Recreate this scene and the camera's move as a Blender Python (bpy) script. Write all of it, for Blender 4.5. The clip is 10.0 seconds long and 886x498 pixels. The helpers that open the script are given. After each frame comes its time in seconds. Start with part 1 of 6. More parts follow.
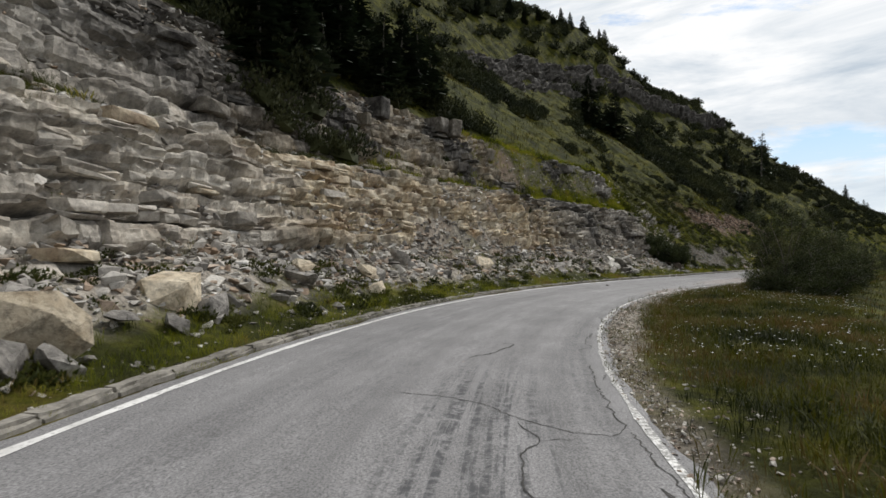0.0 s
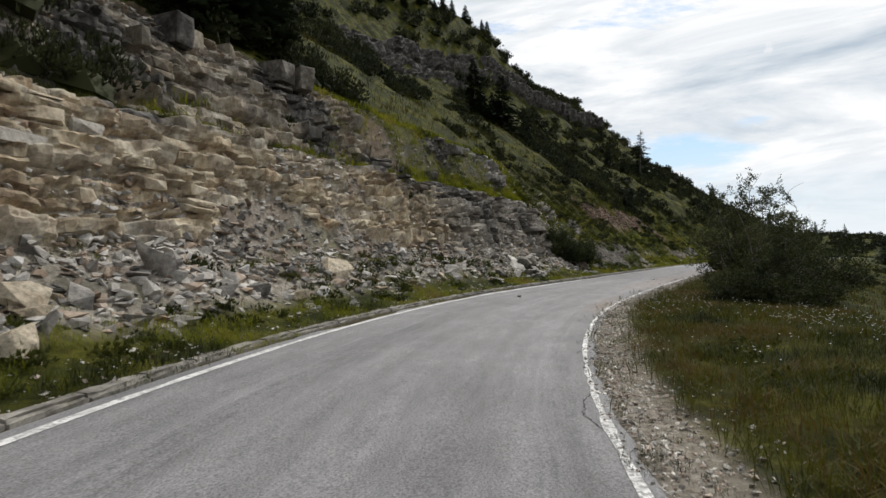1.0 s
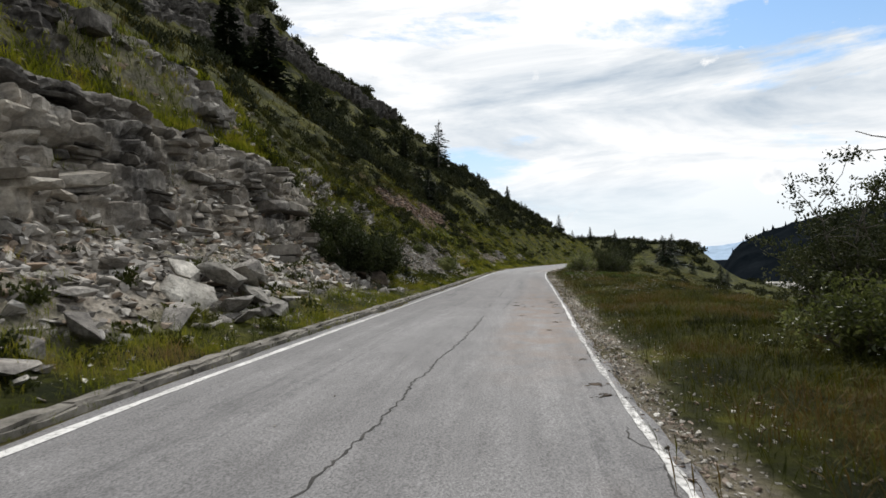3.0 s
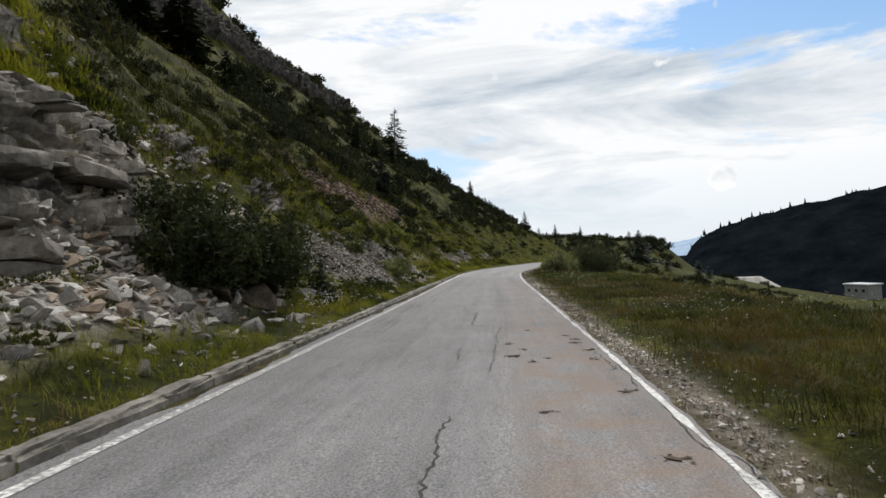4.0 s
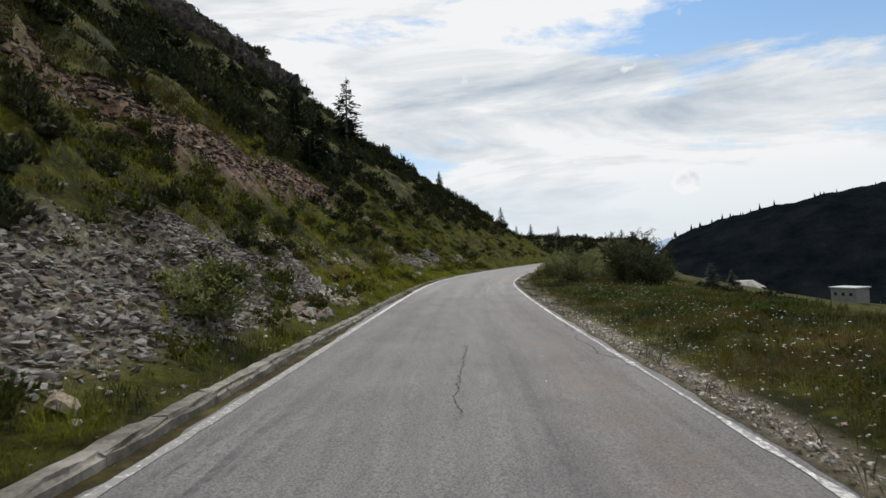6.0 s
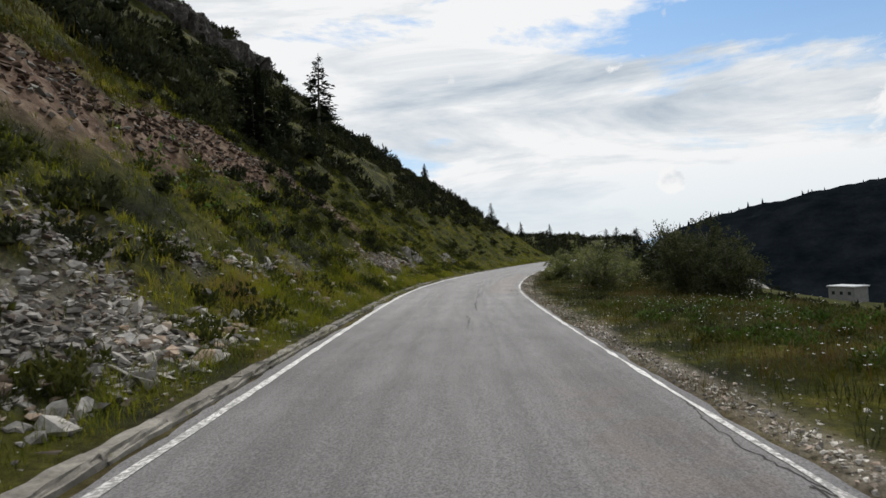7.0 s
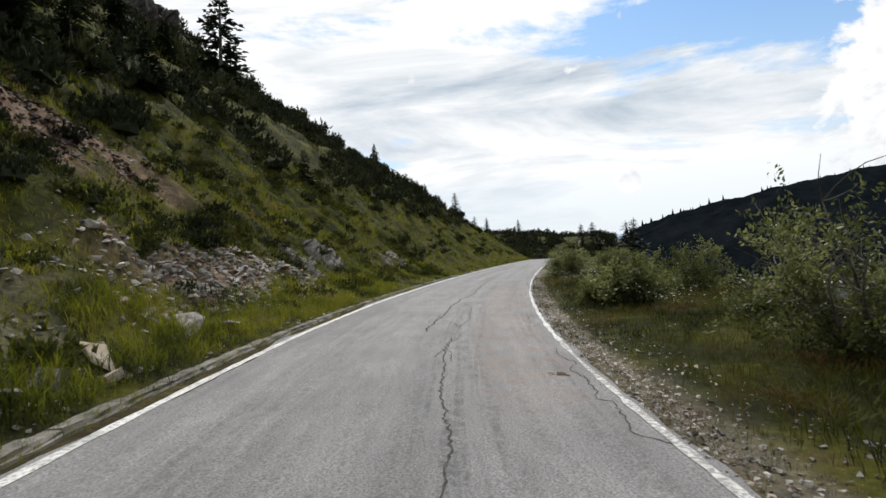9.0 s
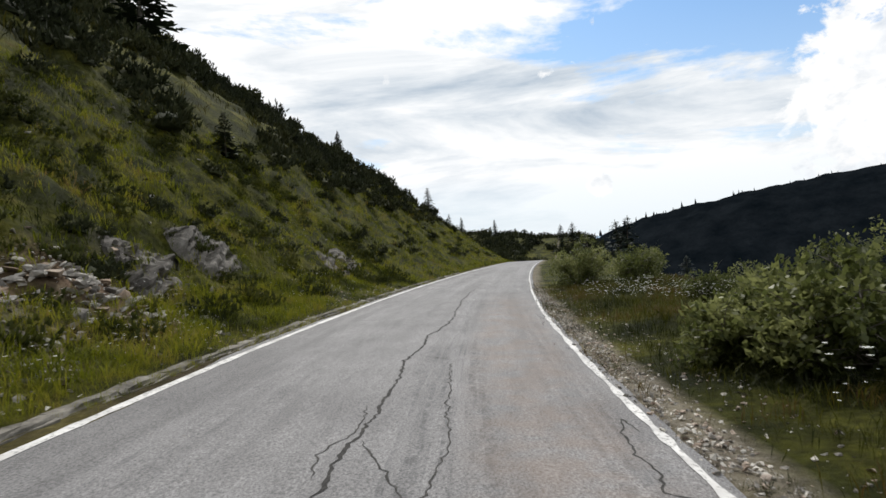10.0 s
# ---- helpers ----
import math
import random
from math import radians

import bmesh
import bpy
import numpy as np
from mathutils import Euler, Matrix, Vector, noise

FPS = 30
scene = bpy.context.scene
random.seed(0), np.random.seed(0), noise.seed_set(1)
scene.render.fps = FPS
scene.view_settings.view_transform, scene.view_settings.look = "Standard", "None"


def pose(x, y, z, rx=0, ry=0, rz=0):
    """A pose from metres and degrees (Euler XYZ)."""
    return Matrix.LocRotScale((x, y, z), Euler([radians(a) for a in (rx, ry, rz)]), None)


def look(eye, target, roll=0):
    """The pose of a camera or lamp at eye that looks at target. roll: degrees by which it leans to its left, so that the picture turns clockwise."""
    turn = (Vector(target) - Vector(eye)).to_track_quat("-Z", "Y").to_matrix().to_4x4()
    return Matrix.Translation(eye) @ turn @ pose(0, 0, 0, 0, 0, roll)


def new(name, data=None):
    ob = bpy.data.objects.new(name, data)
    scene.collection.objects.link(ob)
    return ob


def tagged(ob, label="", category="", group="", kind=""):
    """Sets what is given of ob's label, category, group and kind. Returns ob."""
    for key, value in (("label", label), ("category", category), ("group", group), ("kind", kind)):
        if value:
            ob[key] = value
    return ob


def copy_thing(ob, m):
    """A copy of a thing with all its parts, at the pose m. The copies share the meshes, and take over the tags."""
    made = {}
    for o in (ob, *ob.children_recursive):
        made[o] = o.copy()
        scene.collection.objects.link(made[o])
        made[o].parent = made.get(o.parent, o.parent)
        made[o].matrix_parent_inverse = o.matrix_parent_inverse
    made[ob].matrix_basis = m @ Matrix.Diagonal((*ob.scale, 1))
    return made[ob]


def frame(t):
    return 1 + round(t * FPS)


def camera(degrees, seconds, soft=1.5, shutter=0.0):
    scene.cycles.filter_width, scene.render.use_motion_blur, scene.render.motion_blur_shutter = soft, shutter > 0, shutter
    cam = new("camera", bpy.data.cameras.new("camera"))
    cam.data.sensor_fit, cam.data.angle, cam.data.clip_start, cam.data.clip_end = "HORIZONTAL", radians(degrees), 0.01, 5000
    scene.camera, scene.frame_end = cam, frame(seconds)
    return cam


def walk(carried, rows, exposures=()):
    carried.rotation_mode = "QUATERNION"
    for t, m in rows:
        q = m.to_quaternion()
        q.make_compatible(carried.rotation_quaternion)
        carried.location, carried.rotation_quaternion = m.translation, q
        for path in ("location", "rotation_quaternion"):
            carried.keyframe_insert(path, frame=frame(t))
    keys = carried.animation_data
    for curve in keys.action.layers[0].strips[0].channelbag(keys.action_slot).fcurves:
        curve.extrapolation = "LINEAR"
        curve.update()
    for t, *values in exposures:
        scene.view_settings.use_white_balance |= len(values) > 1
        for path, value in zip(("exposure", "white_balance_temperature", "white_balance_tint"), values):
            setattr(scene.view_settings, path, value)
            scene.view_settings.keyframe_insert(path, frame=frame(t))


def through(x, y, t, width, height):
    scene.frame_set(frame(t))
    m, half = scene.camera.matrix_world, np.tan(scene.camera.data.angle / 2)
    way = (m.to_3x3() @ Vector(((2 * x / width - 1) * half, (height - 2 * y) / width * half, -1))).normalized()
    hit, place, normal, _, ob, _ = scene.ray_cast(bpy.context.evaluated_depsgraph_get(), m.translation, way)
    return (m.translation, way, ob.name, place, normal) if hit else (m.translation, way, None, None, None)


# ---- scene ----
cam = camera(73.4, 10.0, soft=1.5, shutter=0.05)
PATH = [
    (0, (-0.002, -2.484, 1.556), (-0.031, -0.485, 1.589), -0.2),
    (0.5, (0.447, 2.688, 1.555), (0.605, 4.682, 1.593), -0.4),
    (1, (1.536, 8.119, 1.57), (1.894, 10.087, 1.604), -1.1),
    (1.5, (3.019, 13.34, 1.559), (3.558, 15.265, 1.601), -1.5),
    (2, (5.024, 18.465, 1.525), (5.752, 20.327, 1.564), -1.4),
    (2.5, (7.363, 23.251, 1.547), (8.242, 25.047, 1.581), -1.5),
    (3, (10.216, 28.271, 1.524), (11.216, 30.002, 1.562), -1.8),
    (3.2, (11.39, 30.102, 1.529), (12.426, 31.813, 1.567), -1.7),
    (4.3, (17.701, 39.161, 1.539), (18.823, 40.816, 1.574), -3.1),
    (4.5, (18.882, 40.803, 1.53), (20.014, 42.452, 1.566), -3.0),
    (5, (21.874, 44.908, 1.55), (23.031, 46.539, 1.594), -3.1),
    (5.5, (24.761, 48.674, 1.553), (25.936, 50.292, 1.596), -3.0),
    (7, (33.855, 60.285, 1.554), (35.079, 61.867, 1.589), -3.2),
    (7.5, (36.927, 64.026, 1.556), (38.172, 65.591, 1.594), -3.3),
    (8, (40.284, 67.849, 1.566), (41.552, 69.396, 1.603), -3.3),
    (8.5, (43.542, 71.57, 1.54), (44.835, 73.096, 1.576), -3.7),
    (9, (47.055, 75.464, 1.538), (48.377, 76.965, 1.565), -3.9),
    (9.5, (50.368, 79.044, 1.558), (51.718, 80.519, 1.58), -3.6),
    (10, (53.885, 82.645, 1.466), (55.272, 84.085, 1.493), -3.5),
]
walk(cam, [(t, look(eye, target, roll)) for t, eye, target, roll in PATH],
     [(0, 0.0), (1, 0.0), (2, -0.05), (3, 0.04), (4.3, -0.06), (5.2, -0.12), (6.2, -0.16), (7.2, -0.13), (8.2, 0.0), (10, 0.04)])


# ---- world, sun, exposure ----
SUN_AZ, SUN_EL = 42.0, 50.0          # heading from +y towards +x, height above the horizon


class Nodes:
    """Short hand for building a node tree."""

    def __init__(self, tree):
        self.tree = tree

    def add(self, kind, settings=None, **inputs):
        n = self.tree.nodes.new("ShaderNode" + kind)
        for key, value in (settings or {}).items():
            if key == "operation":
                n.operation = value
            elif key == "use_clamp":
                n.use_clamp = value
            elif key == "blend_type":
                n.blend_type = value
            elif key == "attribute_name":
                n.attribute_name = value
        for key, value in inputs.items():
            self.put(n, key.replace("_", " "), value)
        return n

    def put(self, node, key, value):
        key = int(key[1:]) if key[0] == "i" and key[1:].isdigit() else key
        slot = node.inputs[key]
        if isinstance(value, bpy.types.NodeSocket):
            self.tree.links.new(value, slot)
        else:
            slot.default_value = value

    def math(self, op, a, b=0.0, clamp=False):
        return self.add("Math", {"operation": op, "use_clamp": clamp}, i0=a, i1=b).outputs[0]

    def mix(self, a, b, factor, blend="MIX"):
        n = self.add("MixRGB", {"blend_type": blend}, Fac=factor)
        self.put(n, "Color1", a)
        self.put(n, "Color2", b)
        return n.outputs[0]

    def noise(self, vector, scale, detail=4.0, rough=0.55, distortion=0.0):
        n = self.add("TexNoise", None, Scale=scale, Detail=detail, Roughness=rough, Distortion=distortion)
        if vector is not None:
            self.put(n, "Vector", vector)
        return n.outputs["Fac"]

    def ramp(self, value, *stops):
        n = self.add("ValToRGB", None, Fac=value)
        el = n.color_ramp.elements
        while len(el) < len(stops):
            el.new(0.5)
        for e, (at, color) in zip(el, stops):
            e.position = at
            e.color = (*color, 1) if isinstance(color, tuple) else (color, color, color, 1)
        return n.outputs[0]

    def scaled(self, vector, x, y, z):
        return self.add("Mapping", None, Vector=vector, Scale=(x, y, z)).outputs[0]


world = bpy.data.worlds.new("sky")
scene.world = world
world.use_nodes = True
world.node_tree.nodes.clear()
w = Nodes(world.node_tree)
sky = w.add("TexSky")
sky.sky_type, sky.sun_disc = "NISHITA", False
sky.sun_elevation, sky.sun_rotation = radians(SUN_EL), radians(SUN_AZ)
blue = w.mix(sky.outputs[0], (0.078, 0.107, 0.128, 1), 1.0, "MULTIPLY")
ray = w.add("TexCoord").outputs["Generated"]
parts = w.add("SeparateXYZ", None, Vector=ray)
az_deg = w.math("MULTIPLY", w.math("ARCTAN2", parts.outputs[0], parts.outputs[1]), 57.296)
el_deg = w.math("MULTIPLY", w.math("ARCSINE", parts.outputs[2]), 57.296)


def sky_at(su, sv, shift=0.0):
    """Heading and height as texture coordinates."""
    return w.add("CombineXYZ", None, X=w.math("MULTIPLY", az_deg, su), Y=w.math("MULTIPLY", el_deg, sv), Z=shift).outputs[0]


def blob(az0, el0, wide, high):
    """1 at a place of the sky, 0 from wide and high degrees off."""
    a = w.math("POWER", w.math("ABSOLUTE", w.math("DIVIDE", w.math("SUBTRACT", az_deg, az0), wide)), 2.0)
    b = w.math("POWER", w.math("ABSOLUTE", w.math("DIVIDE", w.math("SUBTRACT", el_deg, el0), high)), 2.0)
    return w.math("SUBTRACT", 1.0, w.math("SQRT", w.math("ADD", a, b)), True)


def total(*values):
    out = values[0]
    for value in values[1:]:
        out = w.math("ADD", out, value)
    return out


def times(value, k):
    return w.math("MULTIPLY", value, k)


billow = w.noise(sky_at(0.30, 0.38), 1.0, 8.0, 0.62, 0.3)
streaks = w.noise(sky_at(0.045, 0.17, 3.1), 1.0, 9.0, 0.62, 0.35)
# openings in the sheet of cloud: towards the valley, over the far ridge, and one small hole
ragged_sky = times(w.math("SUBTRACT", billow, 0.5), 0.5)
opened = total(times(blob(66.0, 19.0, 20.0, 8.0), 0.28), times(blob(33.0, 9.5, 8.0, 3.5), 0.2), times(blob(80.0, 17.0, 15.0, 15.0), 0.38), times(ragged_sky, 0.35))
cover = w.ramp(w.math("SUBTRACT", w.math("ADD", streaks, 0.10), opened), (0.38, 0.0), (0.50, 1.0))
# heaped clouds standing over the far hill
heap = total(times(blob(80.0, 10.0, 8.0, 12.0), 0.80), times(blob(59.0, 5.8, 1.9, 1.7), 0.80), times(blob(90.0, 14.0, 12.0, 9.0), 0.7))
heaped = w.ramp(w.math("ADD", heap, times(w.math("SUBTRACT", billow, 0.5), 1.5)), (0.26, 0.0), (0.40, 1.0))
grey_low = w.math("SUBTRACT", w.noise(sky_at(0.04, 0.19, 8.3), 1.0, 9.0, 0.60, 0.4), times(total(blob(30.0, 26.0, 28.0, 12.0), times(blob(52.0, 21.0, 12.0, 5.0), 0.6)), -0.16))
body = w.ramp(grey_low, (0.33, (0.50, 0.585, 0.68)), (0.45, (0.78, 0.83, 0.88)), (0.55, (1.02, 1.03, 1.04)))
heap_body = w.ramp(w.noise(sky_at(0.22, 0.28, 1.7), 1.0, 6.0, 0.6, 0.2), (0.36, (0.72, 0.77, 0.83)), (0.52, (1.04, 1.04, 1.04)))
haze = w.ramp(parts.outputs[2], (0.0, 0.97), (0.08, 0.80), (0.20, 0.25), (0.36, 0.0))
low_gap = w.ramp(parts.outputs[2], (0.03, 0.25), (0.13, 1.0))
hazed = w.mix(blue, (0.82, 0.89, 0.96, 1), haze)
clouded = w.mix(hazed, body, w.math("MULTIPLY", cover, low_gap))
clouded = w.mix(clouded, heap_body, times(heaped, 0.95))
bg = w.add("Background", None, Color=clouded, Strength=0.98)
w.tree.links.new(bg.outputs[0], w.add("OutputWorld").inputs["Surface"])

sun = new("sun", bpy.data.lights.new("sun", "SUN"))
sun.data.energy, sun.data.angle, sun.data.color = 3.0, radians(3), (1.0, 0.965, 0.915)
az, el = radians(SUN_AZ), radians(SUN_EL)
sun.matrix_world = look((0, 0, 80), (-math.sin(az) * math.cos(el), -math.cos(az) * math.cos(el), 80 - math.sin(el)))

# ---- the line of the road and the lie of the land ----
START = (0.27, -13.81)
HEADS_AT = np.arange(-12, 214, 12.0)
HEADS = [-12.8, 0.5, 13.8, 26.6, 37.3, 39.5, 38.9, 38.4, 39.0, 40.6, 46.7, 50.1, 51.7, 52.7, 53.4, 54.1, 54.8, 55.5, 56.2]
HEADS_AT = np.r_[-60, HEADS_AT, 430]
HEADS = np.radians(np.r_[-40.0, HEADS, 58.0])
STEP = 0.5
S_FINE = np.arange(-60, 430.01, STEP)
H_FINE = np.interp(S_FINE, HEADS_AT, HEADS)
X_FINE = np.r_[0, np.cumsum(np.sin(H_FINE[:-1]) * STEP)]
Y_FINE = np.r_[0, np.cumsum(np.cos(H_FINE[:-1]) * STEP)]
X_FINE += START[0] - np.interp(-12, S_FINE, X_FINE)
Y_FINE += START[1] - np.interp(-12, S_FINE, Y_FINE)
FAR_HEAD = radians(38.0)


def plan(s, d):
    """World x, y of the places s metres along the road and d metres to its left."""
    s, d = np.broadcast_arrays(np.asarray(s, float), np.asarray(d, float))
    x, y, h = (np.interp(s, S_FINE, v) for v in (X_FINE, Y_FINE, H_FINE))
    near, far = np.maximum(d, -10.0), np.minimum(d + 10.0, 0.0)
    return x - np.cos(h) * near - np.cos(FAR_HEAD) * far, y + np.sin(h) * near + np.sin(FAR_HEAD) * far


def ease(a, b, v):
    u = np.clip((v - a) / (b - a), 0, 1)
    return u * u * (3 - 2 * u)


# the road leans towards the valley; its painted edges lie at L_AT and -R_EDGE from its middle
BANK_AT = np.array([-60.0, 12, 24, 36, 48, 60, 80, 95, 110, 130, 170, 200])
BANK = np.array([0.024, 0.025, 0.036, 0.043, 0.043, 0.046, 0.044, 0.046, 0.050, 0.045, 0.03, 0.0])
L_EDGE = np.array([2.57, 2.57, 2.59, 2.58, 2.54, 2.52, 2.50, 2.57, 2.65, 2.64, 2.62, 2.62])
R_EDGE = np.array([2.62, 2.62, 2.63, 2.61, 2.50, 2.42, 2.40, 2.50, 2.56, 2.56, 2.50, 2.50])


def tilt(s, d):
    """Height that the road's lean adds; it fades out over the verges."""
    d = np.asarray(d, float)
    return np.interp(s, BANK_AT, BANK) * np.clip(d, -3.3, 3.3) * (1 - ease(4.0, 9.0, np.abs(d)))


def lane(s, d):
    """Shifts a place on the road with its changing width."""
    d = np.asarray(d, float)
    return np.where(d > 0, d * np.interp(s, BANK_AT, L_EDGE) / 2.57, d * np.interp(s, BANK_AT, R_EDGE) / 2.44)


D_AT = np.array([2.62, 3.3, 4.2, 5.5, 7.5, 9.0, 12.0, 14.0, 20.0, 27.0, 35.0, 45.0, 60.0, 80.0, 125.0])
S_AT = np.array([-60.0, 15.0, 30.0, 57.0, 66.0, 98.0, 118.0, 165.0, 430.0])
Z_AT = np.array([
    [0, .09, .30, .95, 2.3, 4.2, 9.2, 11.5, 17.0, 22.5, 28.0, 35.0, 53.0, 63.0, 65.0],
    [0, .09, .30, .95, 2.3, 4.2, 9.2, 11.5, 17.0, 22.5, 28.0, 35.0, 53.0, 63.0, 65.0],
    [0, .09, .30, 1.0, 2.9, 4.9, 8.8, 11.0, 16.5, 22.0, 27.5, 34.5, 52.5, 62.0, 64.0],
    [0, .09, .30, 1.0, 2.9, 4.9, 8.6, 10.6, 15.5, 21.0, 26.5, 33.5, 52.0, 62.0, 64.0],
    [0, .10, .50, 1.8, 4.0, 5.7, 8.4, 10.4, 15.0, 20.5, 26.0, 33.0, 52.0, 62.0, 64.0],
    [0, .10, .50, 1.8, 4.0, 5.8, 8.6, 10.4, 15.0, 20.0, 25.5, 33.0, 53.0, 62.0, 64.0],
    [0, .09, .33, 1.2, 2.9, 4.2, 7.2, 9.2, 14.5, 19.5, 25.5, 34.0, 58.5, 69.0, 71.0],
    [0, .09, .33, 1.2, 2.9, 4.2, 7.2, 9.2, 14.0, 18.6, 24.2, 32.0, 47.2, 56.5, 58.0],
    [0, .09, .33, 1.2, 2.9, 4.2, 7.2, 9.2, 14.0, 18.6, 24.2, 32.0, 47.2, 56.5, 58.0],
])
A_AT = np.array([2.62, 3.2, 5.0, 10.0, 25.0, 45.0, 90.0, 330.0])
R_AT = np.array([0.0, -0.06, -0.02, -0.4, -4.6, -9.4, -18.5, -46.0])


def land(s, d):
    """Height of the ground, without its small unevenness."""
    s, d = np.broadcast_arrays(np.asarray(s, float), np.asarray(d, float))
    # two steep steps with a rubble ledge between them, along the cutting
    steps = (1 - ease(54, 61, s)) * ease(4.8, 6.2, d) * (1 - ease(13.2, 14.6, d))
    e = d + 0.56 * steps * np.sin(2 * np.pi * (d - 7.8) / 3.9)
    rows = np.array([np.interp(e, D_AT, row) for row in Z_AT])
    z = np.zeros_like(d)
    for n in range(len(S_AT) - 1):
        u = ease(S_AT[n], S_AT[n + 1], s)
        inside = (s >= S_AT[n]) & (s <= S_AT[n + 1])
        z = np.where(inside, rows[n] * (1 - u) + rows[n + 1] * u, z)
    left = z * (1 - 0.85 * ease(165, 280, s))
    right = np.interp(-d, A_AT, R_AT)
    z = np.where(d > 0, left, right)
    # past the crest the road drops away; a low wooded rise closes the view
    z = z - 5.0 * ease(200, 270, s)
    rise = 10.5 * ease(225, 300, s) * (1 - ease(310, 400, s)) * ease(-32, -8, d) * (1 - ease(60, 110, d))
    return z + rise - 20 * ease(320, 430, s) + tilt(s, d)



# ---- materials ----
def material(name, rough=0.9, spec=0.25):
    m = bpy.data.materials.new(name)
    m.use_nodes = True
    n = Nodes(m.node_tree)
    b = m.node_tree.nodes["Principled BSDF"]
    b.inputs["Roughness"].default_value = rough
    b.inputs["Specular IOR Level"].default_value = spec
    return m, n, b


def relief(n, b, height, strength, distance):
    n.put(b, "Normal", n.add("Bump", None, Height=height, Strength=strength, Distance=distance).outputs[0])


def attr(n, name):
    return n.add("Attribute", {"attribute_name": name}).outputs["Fac"]


def where(n):
    return n.add("NewGeometry").outputs["Position"]


def rock_colours(n, pos, tint):
    """Grey limestone with paler and darker beds, warmed to ochre where tint is high."""
    beds = n.noise(n.scaled(pos, 0.25, 0.25, 2.2), 1.0, 5, 0.6)
    grey = n.ramp(beds, (0.30, (0.24, 0.222, 0.20)), (0.5, (0.50, 0.465, 0.415)), (0.68, (0.68, 0.64, 0.57)))
    warm = n.ramp(n.noise(pos, 1.3, 6, 0.65), (0.34, (0.29, 0.20, 0.12)), (0.5, (0.55, 0.445, 0.30)), (0.66, (0.72, 0.645, 0.50)))
    both = n.mix(grey, warm, tint)
    old = n.ramp(n.noise(pos, 1.8, 6, 0.7), (0.36, (0.042, 0.038, 0.035)), (0.52, (0.125, 0.115, 0.104)), (0.68, (0.30, 0.283, 0.255)))
    both = n.mix(both, old, attr(n, "old"))
    both = n.mix(both, n.ramp(n.math("ADD", attr(n, "tone"), 0.5), (0.0, 0.45), (1.0, 1.45)), 1.0, "MULTIPLY")
    spots = n.ramp(n.noise(pos, 6.0, 7, 0.75), (0.33, 0.55), (0.60, 1.2))
    both = n.mix(both, spots, 1.0, "MULTIPLY")
    one = n.add("NewGeometry").outputs["Random Per Island"]
    both = n.mix(both, n.ramp(n.add("ObjectInfo").outputs["Random"], (0.0, 0.84), (1.0, 1.12)), 1.0, "MULTIPLY")
    return n.mix(both, n.ramp(one, (0.0, 0.58), (1.0, 1.06)), 1.0, "MULTIPLY")


def make_rock():
    m, n, b = material("limestone", 0.93, 0.15)
    pos = where(n)
    n.put(b, "Base Color", rock_colours(n, pos, attr(n, "warm")))
    relief(n, b, n.noise(pos, 8.0, 9, 0.78), 0.8, 0.07)
    return m


def make_stone(name, grain, pale, warm_share, warm_tint=(0.40, 0.27, 0.17, 1), deep=0.6, dim=1.0):
    """Loose stones: each island a shade of its own."""
    m, n, b = material(name, 0.93, 0.15)
    pos = where(n)
    one = n.add("NewGeometry").outputs["Random Per Island"]
    shade = n.ramp(one, (0.0, (0.18, 0.165, 0.15)), (0.35, (0.37, 0.345, 0.31)), (0.7, (0.54, 0.505, 0.45)), (1.0, pale))
    warm = n.math("GREATER_THAN", n.math("FRACT", n.math("MULTIPLY", one, 37.7)), 1.0 - warm_share)
    shade = n.mix(shade, warm_tint, n.math("MULTIPLY", warm, deep))
    fine = n.ramp(n.noise(pos, grain, 5, 0.7), (0.3, 0.6 * dim), (0.65, 1.15 * dim))
    fine = n.mix(fine, n.ramp(n.noise(pos, 0.28, 4, 0.6), (0.36, 0.55), (0.58, 1.1)), 1.0, "MULTIPLY")
    n.put(b, "Base Color", n.mix(shade, fine, 1.0, "MULTIPLY"))
    relief(n, b, n.noise(pos, grain * 1.5, 6, 0.7), 0.6, 0.02)
    return m


def make_boulder(name, a, c):
    m, n, b = material(name, 0.92, 0.15)
    pos = where(n)
    shade = n.ramp(n.noise(pos, 2.2, 6, 0.65), (0.34, a), (0.66, c))
    one = n.add("ObjectInfo").outputs["Random"]
    shade = n.mix(shade, n.ramp(one, (0.0, 0.62), (1.0, 1.25)), 1.0, "MULTIPLY")
    dark = n.ramp(n.noise(pos, 7, 8, 0.78), (0.36, 0.45), (0.54, 1.05))
    n.put(b, "Base Color", n.mix(shade, dark, 1.0, "MULTIPLY"))
    relief(n, b, n.noise(pos, 4.5, 10, 0.75), 0.9, 0.14)
    return m


